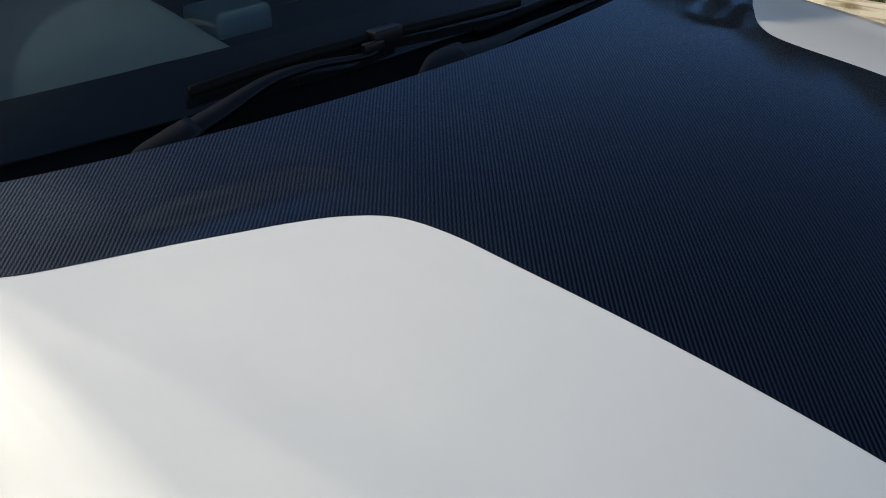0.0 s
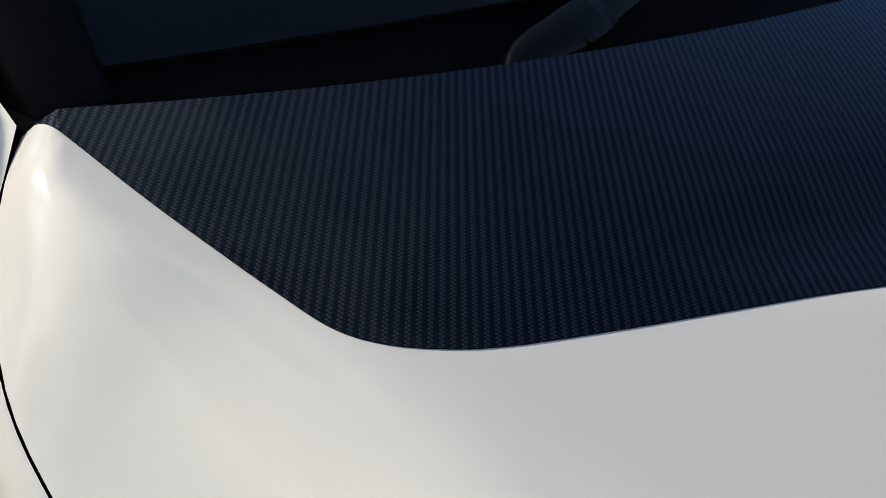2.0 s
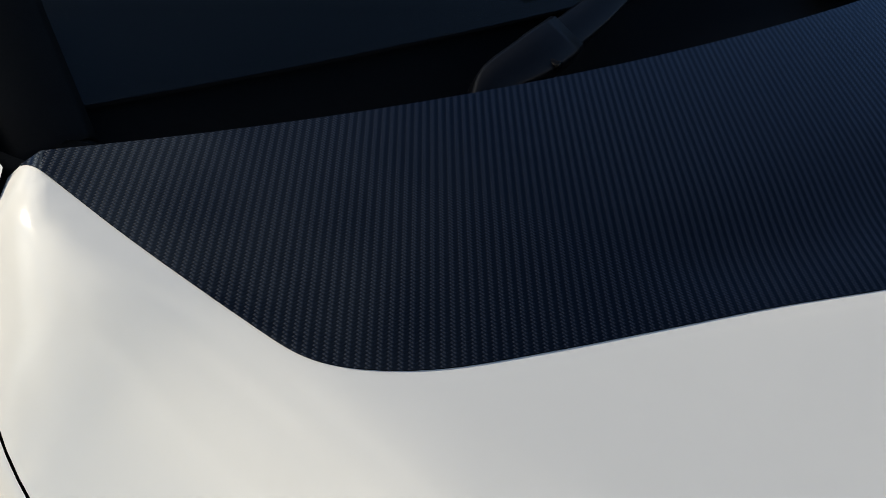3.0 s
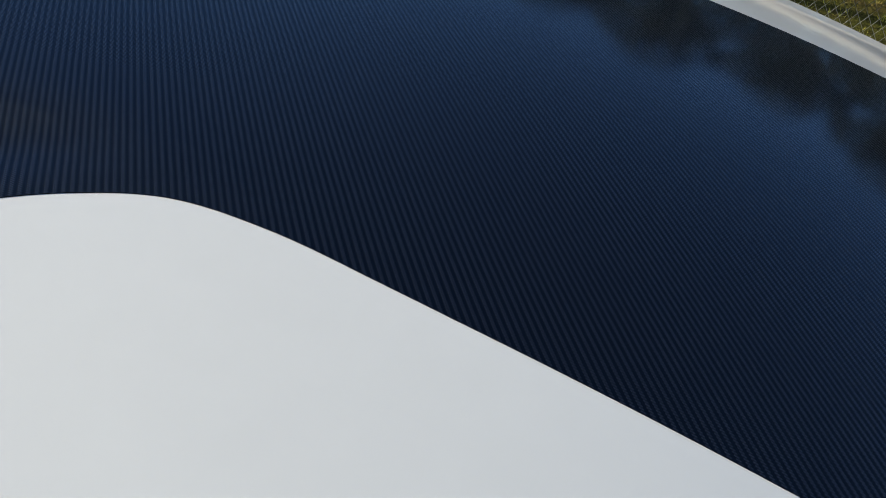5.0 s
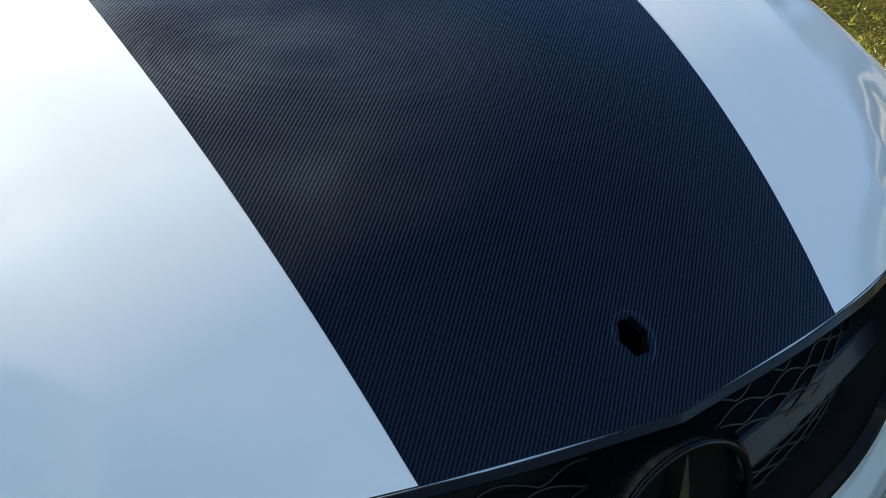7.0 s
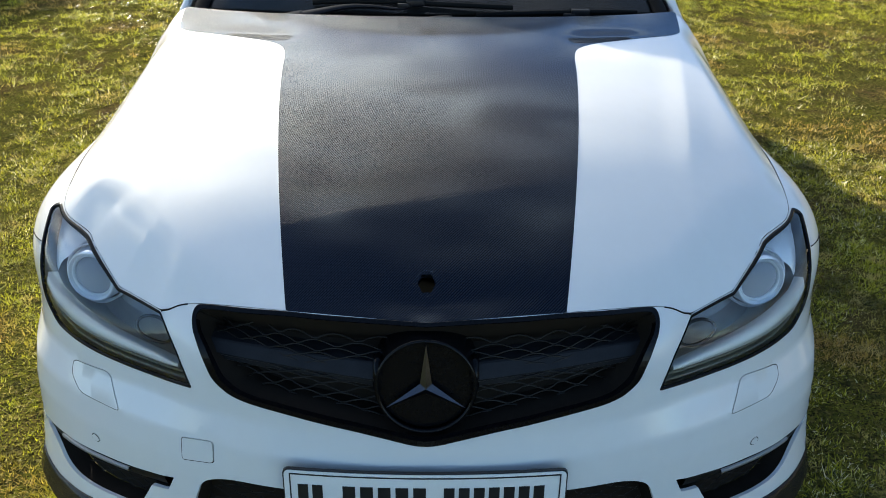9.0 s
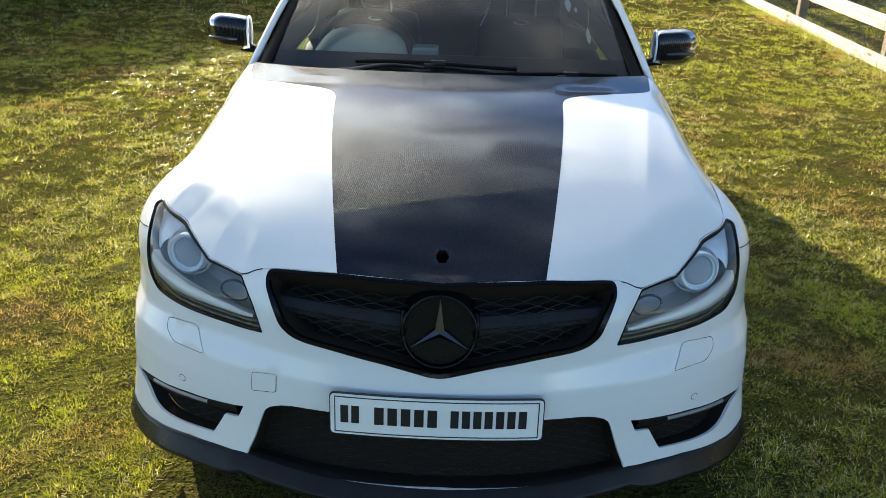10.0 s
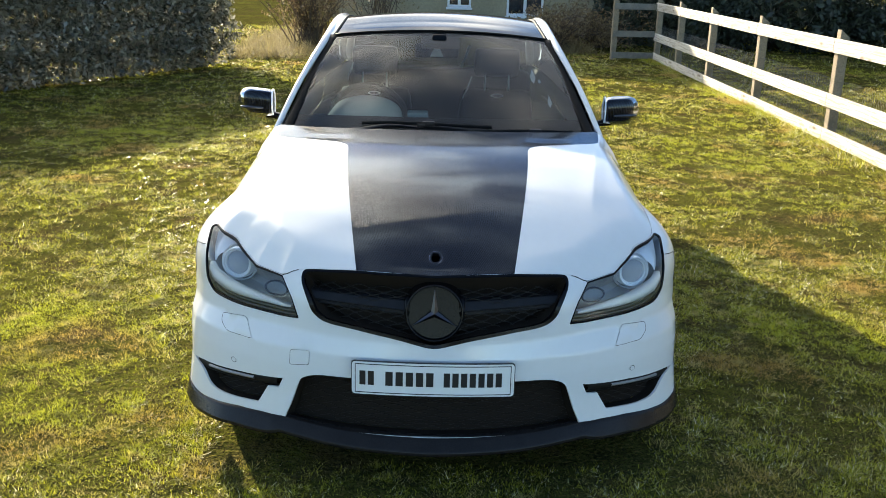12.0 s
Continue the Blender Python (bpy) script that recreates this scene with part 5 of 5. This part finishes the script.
def blades(tufts, per, x0, x1, y0, y1, h0, h1, w, spread, bare=1.0):
    """Tufts of leaning blades, thinner where the lawn is worn; none under the car."""
    tx, ty = rng.uniform(x0, x1, tufts), rng.uniform(y0, y1, tufts)
    worn = .5 * patchwork(tx, ty, .9, 1) + .5 * patchwork(tx, ty, .33, 2)
    clump = .6 * patchwork(tx, ty, .10, 3) + .4 * patchwork(tx, ty, .04, 4)
    keep = (rng.uniform(0, 1, tufts) * bare < np.clip(.15 + 1.5 * (worn - .28) + 1.3 * (clump - .42), .06, 1)) & ~((np.abs(tx) < .8) & (ty > .15) & (ty < 4.3)) & (np.minimum(np.minimum(tx - x0, x1 - tx), np.minimum(ty - y0, y1 - ty)) > rng.uniform(0, .35, tufts) * (x1 - x0 > 1))
    rise = .45 + 1.2 * clump[keep]
    tx, ty = np.repeat(tx[keep], per), np.repeat(ty[keep], per)
    tall = np.repeat(rng.uniform(.6, 1.25, keep.sum()) * rise, per)
    c = len(tx)
    t = rng.uniform(0, 2 * np.pi, c)
    r = np.abs(rng.normal(0, spread, c))
    x, y = tx + np.cos(t) * r, ty + np.sin(t) * r
    h = rng.uniform(h0, h1, c) * tall
    lean = rng.uniform(.25, 1.75, c)
    ww = rng.uniform(.6, 1.3, c) * w
    f = t + rng.normal(0, .8, c)
    g = f + rng.normal(0, .6, c)
    bx, by = -np.sin(g) * ww, np.cos(g) * ww
    z = land(x, y) - .003
    ex, ey, ez = x + np.cos(f) * lean * h, y + np.sin(f) * lean * h, z + h * (1.05 - .35 * np.minimum(lean, 1.5))
    return np.stack([np.stack([x - bx, y - by, z], 1), np.stack([x + bx, y + by, z], 1), np.stack([ex, ey, ez], 1)], 1)


def soup(name, tri, mat):
    """One mesh of loose triangles or quads."""
    c, k = tri.shape[:2]
    me = bpy.data.meshes.new(name)
    me.vertices.add(c * k)
    me.vertices.foreach_set("co", tri.reshape(-1).astype(np.float32))
    me.loops.add(c * k)
    me.loops.foreach_set("vertex_index", np.arange(c * k, dtype=np.int32))
    me.polygons.add(c)
    me.polygons.foreach_set("loop_start", np.arange(0, c * k, k, dtype=np.int32))
    me.materials.append(mat)
    me.update(calc_edges=True)
    return me


grass = np.concatenate([blades(110000, 8, -2.7, 2.9, -0.95, 2.95, .008, .021, .0017, .012), blades(62000, 8, -4.0, 3.9, 2.35, 6.9, .010, .026, .0022, .018),
                        blades(38000, 8, -5.5, 8.5, 6.1, 13.9, .015, .036, .0034, .028), blades(9000, 8, -6.0, 12, 13.1, 21, .03, .06, .006, .05),
                        blades(7000, 8, 4.1, 8, 1.0, 6.5, .025, .05, .003, .03), blades(15000, 7, -9, -2.3, -7, 3.2, .012, .034, .0042, .026), blades(9000, 7, 2.4, 9.5, -7, 3.2, .012, .034, .0042, .026),
                        blades(17000, 7, -3.2, 3.4, -7, -.75, .010, .028, .0034, .022), blades(8000, 7, -9, -3.6, 2.6, 13.5, .014, .036, .0048, .03), blades(5000, 7, 3.6, 10, 2.6, 8, .014, .036, .0045, .03),
                        blades(5000, 12, -2.9, 3.1, -1.2, 3.2, .016, .030, .0019, .016), blades(5000, 12, -4.5, 4.0, 2.8, 8.0, .020, .038, .0024, .022), blades(3000, 12, -5.5, 8.0, 7.0, 14, .025, .05, .004, .03),
                        blades(2600, 8, 3.72, 4.16, 0, 15, .05, .12, .0018, .03, .5)])
tagged(new("grass", soup("grass", grass, BLADE)), "short yellow-green grass blades with mossy patches", "grass", kind="stuff")
tussock = np.concatenate([blades(1100, 12, -3.9, -1.6, 13.2, 19.5, .10, .38, .005, .07, .2), blades(500, 12, 1.6, 3.2, 15.6, 18.5, .15, .35, .005, .07, .2)])
tagged(new("dry_grass", soup("dry_grass", tussock, DRY_BLADE)), "tall straw-coloured dry grass at the lawn edge", "grass", kind="stuff")


def foliage(count, spots, size, flat=1.0):
    """Leaves strewn over a list of (centre, radii) clumps, denser towards their skins."""
    out = []
    per = count // len(spots)
    for (c, r) in spots:
        d = rng.normal(size=(per, 3))
        d /= np.linalg.norm(d, axis=1, keepdims=True)
        rad = rng.uniform(.55, 1.08, (per, 1)) ** .6
        p = np.array(c) + d * rad * np.array(r)
        a = rng.normal(size=(per, 3))
        a /= np.linalg.norm(a, axis=1, keepdims=True)
        b = np.cross(a, rng.normal(size=(per, 3)))
        b /= np.linalg.norm(b, axis=1, keepdims=True)
        s = size * rng.uniform(.6, 1.4, (per, 1))
        out.append(np.stack([p - a * s, p - b * s * .42, p + a * s, p + b * s * .42], 1))
    q = np.concatenate(out)
    return q[q[:, :, 2].min(1) > .0]


# -- laurel hedge --
spots = []
for t in np.linspace(0, 1, 34):
    c = np.array((-8.2, 3.7, 0)) * (1 - t) + np.array((-3.62, 12.35, 0)) * t
    for z_, r_ in ((.22, .40), (.55, .44), (.9, .42), (1.22, .38), (1.42, .34)):
        o = rng.uniform(-.08, .08, 2)
        back = .22 if z_ > 1.3 else 0
        spots.append(((c[0] + o[0] - back * .88, c[1] + o[1] + back * .47, z_), (r_, r_, .30)))
hedge = new("hedge")
hedge.matrix_basis = pose(-6.1, 8, 0)
tagged(hedge, "dense clipped laurel hedge with glinting leaves", "hedge")
leaves = foliage(112000, spots, .042)
top = foliage(22000, [((c[0] + .1, c[1] - .05, 1.52), (.55, .55, .14)) for c, r in spots[::5]], .04)
top[:, :, 2] = top[:, :, 2].mean(1, keepdims=True) + (top[:, :, 2] - top[:, :, 2].mean(1, keepdims=True)) * .3
part("foliage", soup("foliage", np.concatenate([leaves, top]), HEDGE_LEAF), hedge)
for c, r in spots[::10]:
    part("stem", mesh("stem", *tube([(c[0], c[1], 0), (c[0] + .08, c[1] + .1, .5), (c[0] - .05, c[1], 1.5)], [.03, .02, .008], 5), TWIG), hedge)


# -- bare shrubs --
def shrub(name, at, height, spread, twigs, leaves, label):
    s = new(name)
    s.matrix_basis = pose(*at, 0)
    tagged(s, label, "shrub")
    pieces, ends = [], []
    for _ in range(twigs):
        t = rng.uniform(0, 2 * math.pi)
        p = [np.array((at[0] + rng.normal(0, .12), at[1] + rng.normal(0, .12), 0.0))]
        d = np.array((math.cos(t) * rng.uniform(.1, 1) * spread, math.sin(t) * rng.uniform(.1, 1) * spread, height * rng.uniform(.6, 1.0)))
        for k_ in range(1, 5):
            p.append(p[0] + d * k_ / 4 + rng.normal(0, .05, 3) * (1, 1, .5) + np.array((0, 0, -.15 * (k_ / 4) ** 2 * spread)))
        pieces.append(tube(p, [.014, .010, .007, .005, .003], 4, False))
        ends += p[1:]
        for k_ in (2, 3, 4):
            e = p[k_] + rng.normal(0, .22, 3)
            pieces.append(tube([p[k_], (p[k_] + e) / 2 + rng.normal(0, .03, 3), e], [.005, .004, .002], 3, False))
            ends.append(e)
    part("brushwood", mesh("brushwood", *merge(*pieces), TWIG), s)
    if leaves:
        part("foliage", soup("foliage", foliage(leaves, [(e, (.14, .14, .12)) for e in ends[::2]], .03), DRY_LEAF), s)
    return s


shrub("bare_shrub", (-2.5, 15.2), 2.2, 1.25, 80, 6500, "leafless brown shrub with thin arching stems")
shrub("bare_shrub", (-1.4, 18.4), 2.0, 1.0, 40, 1200, "leafless brown shrub against the house wall")
shrub("bramble", (2.4, 16.6), .95, 1.1, 60, 5200, "low brown bramble thicket with dry leaves")
shrub("bramble", (3.4, 17.2), .75, 1.0, 40, 4200, "low brown bramble thicket at the lawn edge")


# -- house --
house = new("house")
house.matrix_basis = pose(.6, 23, 0)
tagged(house, "tan rendered house with white framed windows", "house")
part("wall", mesh("wall", *block((-2.6, 20.0, 0), (4.4, 27, 3.0), .03), RENDER_WALL, False), house)
part("roof", mesh("roof", [(-3.0, 19.6, 2.95), (4.8, 19.6, 2.95), (4.8, 23.5, 5.2), (-3.0, 23.5, 5.2), (-3.0, 27.4, 2.95), (4.8, 27.4, 2.95)], [(0, 1, 2, 3), (3, 2, 5, 4), (0, 3, 4), (1, 5, 2)], ROOF_TILE, False), house)


def window(x0, x1, z0, z1):
    y0, y1, xm = 19.94, 19.995, x0 + (x1 - x0) * .5
    w = part("window", mesh("window", *block((x0 - .03, y0 - .04, z0 - .05), (x1 + .03, y1, z0), .006), PAINT), house, "white casement window with a sill")
    bars = (((x0, y0, z0 + .003), (x1, y1, z0 + .06)), ((x0, y0, z1 - .05), (x1, y1, z1)), ((x0, y0 + .002, z0 + .063), (x0 + .05, y1, z1 - .053)),
            ((x1 - .05, y0 + .002, z0 + .063), (x1, y1, z1 - .053)), ((xm - .035, y0 + .002, z0 + .063), (xm + .035, y1, z1 - .053)))
    for lo_, hi_ in bars:
        part("frame_bar", mesh("frame_bar", *block(lo_, hi_, .006), PAINT), w)
    for a, b in ((x0 + .055, xm - .04), (xm + .04, x1 - .055)):
        part("pane", mesh("pane", *block((a, y0 + .02, z0 + .066), (b, y1 - .006, z1 - .056), 0), PANE, False), w)


window(1.56, 2.43, .45, 1.5)
window(.15, .71, .62, 1.5)


# -- fence --
def fence_post():
    v_, f_ = block((-.05, -.045, -.05), (.05, .045, 1.12), .008)
    v_ = [Vector((q.x, q.y, q.z - (.05 + q.x) * .8 if q.z > 1.05 else q.z)) for q in v_]
    p = new("fence_post", mesh("fence_post", v_, f_, POST_WOOD, False))
    return tagged(p, "square weathered wooden fence post", "post", "fence posts")


post = fence_post()
POSTS = [(4.0 + .006 * k_, y_) for k_, y_ in enumerate((-2.72, -.36, 2.0, 4.36, 6.72, 9.1, 11.3, 13.2, 14.85))]
post.matrix_basis = pose(*POSTS[0], 0)
for q in POSTS[1:] + [(3.22, 14.80)]:
    copy_thing(post, pose(*q, 0, 0, 0, 3))


def rail(a, b, z0, z1, thick, label, wood=WOOD):
    a, b = Vector((*a, 0)), Vector((*b, 0))
    d = b - a
    m_ = Matrix.Translation(a) @ Matrix.Rotation(math.atan2(d.y, d.x), 4, "Z")
    v_, f_ = block((0, -thick / 2, z0), (d.length, thick / 2, z1), .006)
    me = mesh("fence_rail", v_, f_, wood, False)
    ob = new("fence_rail", me)
    ob.matrix_basis = m_
    return tagged(ob, label, "rail", "fence rails")


for (xa, ya), (xb, yb) in zip(POSTS, POSTS[1:]):
    o = -.067
    for z0, z1, lb_ in ((.89, 1.03, "pale sunlit top fence rail"), (.35, .485, "pale sunlit middle fence rail"), (.01, .13, "pale gravel board along the grass")):
        rail((xa + o, ya + .003), (xb + o, yb - .003), z0, z1, .036, lb_)
for z0, z1 in ((.90, 1.01), (.41, .52), (.02, .13)):
    rail((3.18, 14.735), (3.97, 14.785), z0, z1, .036, "weathered rail of the end fence in shaded colour", SHADED_WOOD)
wires = []
for k_ in np.arange(-2.6, 14.7, .05):
    for s_ in (-1, 1):
        y0_, y1_ = k_, k_ + .42 * s_
        if -2.7 < y1_ < 14.8:
            wires.append(tube([(4.064, y0_, .02), (4.064, y1_, .62)], .0012, 3, False))
netting = new("wire_netting", mesh("wire_netting", *merge(*wires), WIRE))
tagged(netting, "fine wire netting stapled behind the rails", "netting", kind="stuff")


# -- dark trees beyond the fence --
def tree(at, height, spread, count, low):
    t = new("tree")
    t.matrix_basis = pose(*at, 0)
    tagged(t, "dark evergreen tree with foliage down to the ground", "tree", "boundary trees")
    part("trunk", mesh("trunk", *tube([(at[0], at[1], 0), (at[0] + .1, at[1], height * .5), (at[0], at[1] + .1, height)], [.22, .14, .03], 8), TWIG), t)
    sp = []
    for k_ in range(26):
        z_ = height * (.05 + .9 * k_ / 26)
        r_ = spread * (1 - .65 * z_ / height) * rng.uniform(.5, 1)
        a_ = k_ * 2.4 + rng.uniform(-.3, .3)
        c = (at[0] + math.cos(a_) * r_, at[1] + math.sin(a_) * r_, z_)
        sp.append((c, (spread * .42, spread * .42, height * .10)))
        if k_ % 5 == 2:
            part("limb", mesh("limb", *tube([(at[0], at[1], z_ * .8), c], [.06, .015], 4, False), TWIG), t)
    skirt_ = [((at[0] + math.cos(a_) * spread * .75, at[1] + math.sin(a_) * spread * .75, .5), (spread * .38, spread * .38, .6)) for a_ in np.linspace(0, 2 * math.pi, 9)[:-1]]
    crown_ = np.concatenate([foliage(count, sp, .09)] + ([foliage(low, skirt_, .055)] if low else []))
    part("crown", soup("crown", crown_, DARK_LEAF), t)


for at, h_, s_, n_, m_ in (((5.2, 18.6), 5, 1.6, 8000, 13000), ((7.6, 18.4), 6, 1.9, 8000, 13000), ((10.3, 17.6), 6, 2.0, 8000, 12000), ((13.2, 16.4), 6, 2.1, 8000, 9000), ((16.2, 14.6), 6, 2.2, 8000, 5000),
                           ((19, 11), 5.6, 2.5, 20000, 3000), ((20, 7.8), 6.6, 2.5, 20000, 3000), ((20, 4.6), 7.2, 2.5, 20000, 3000), ((20.2, 1.4), 6.8, 2.5, 20000, 3000), ((20, -1.8), 7.2, 2.5, 20000, 3000), ((20, -5), 6.6, 2.5, 14000, 3000)):
    tree(at, h_, s_, n_, m_)
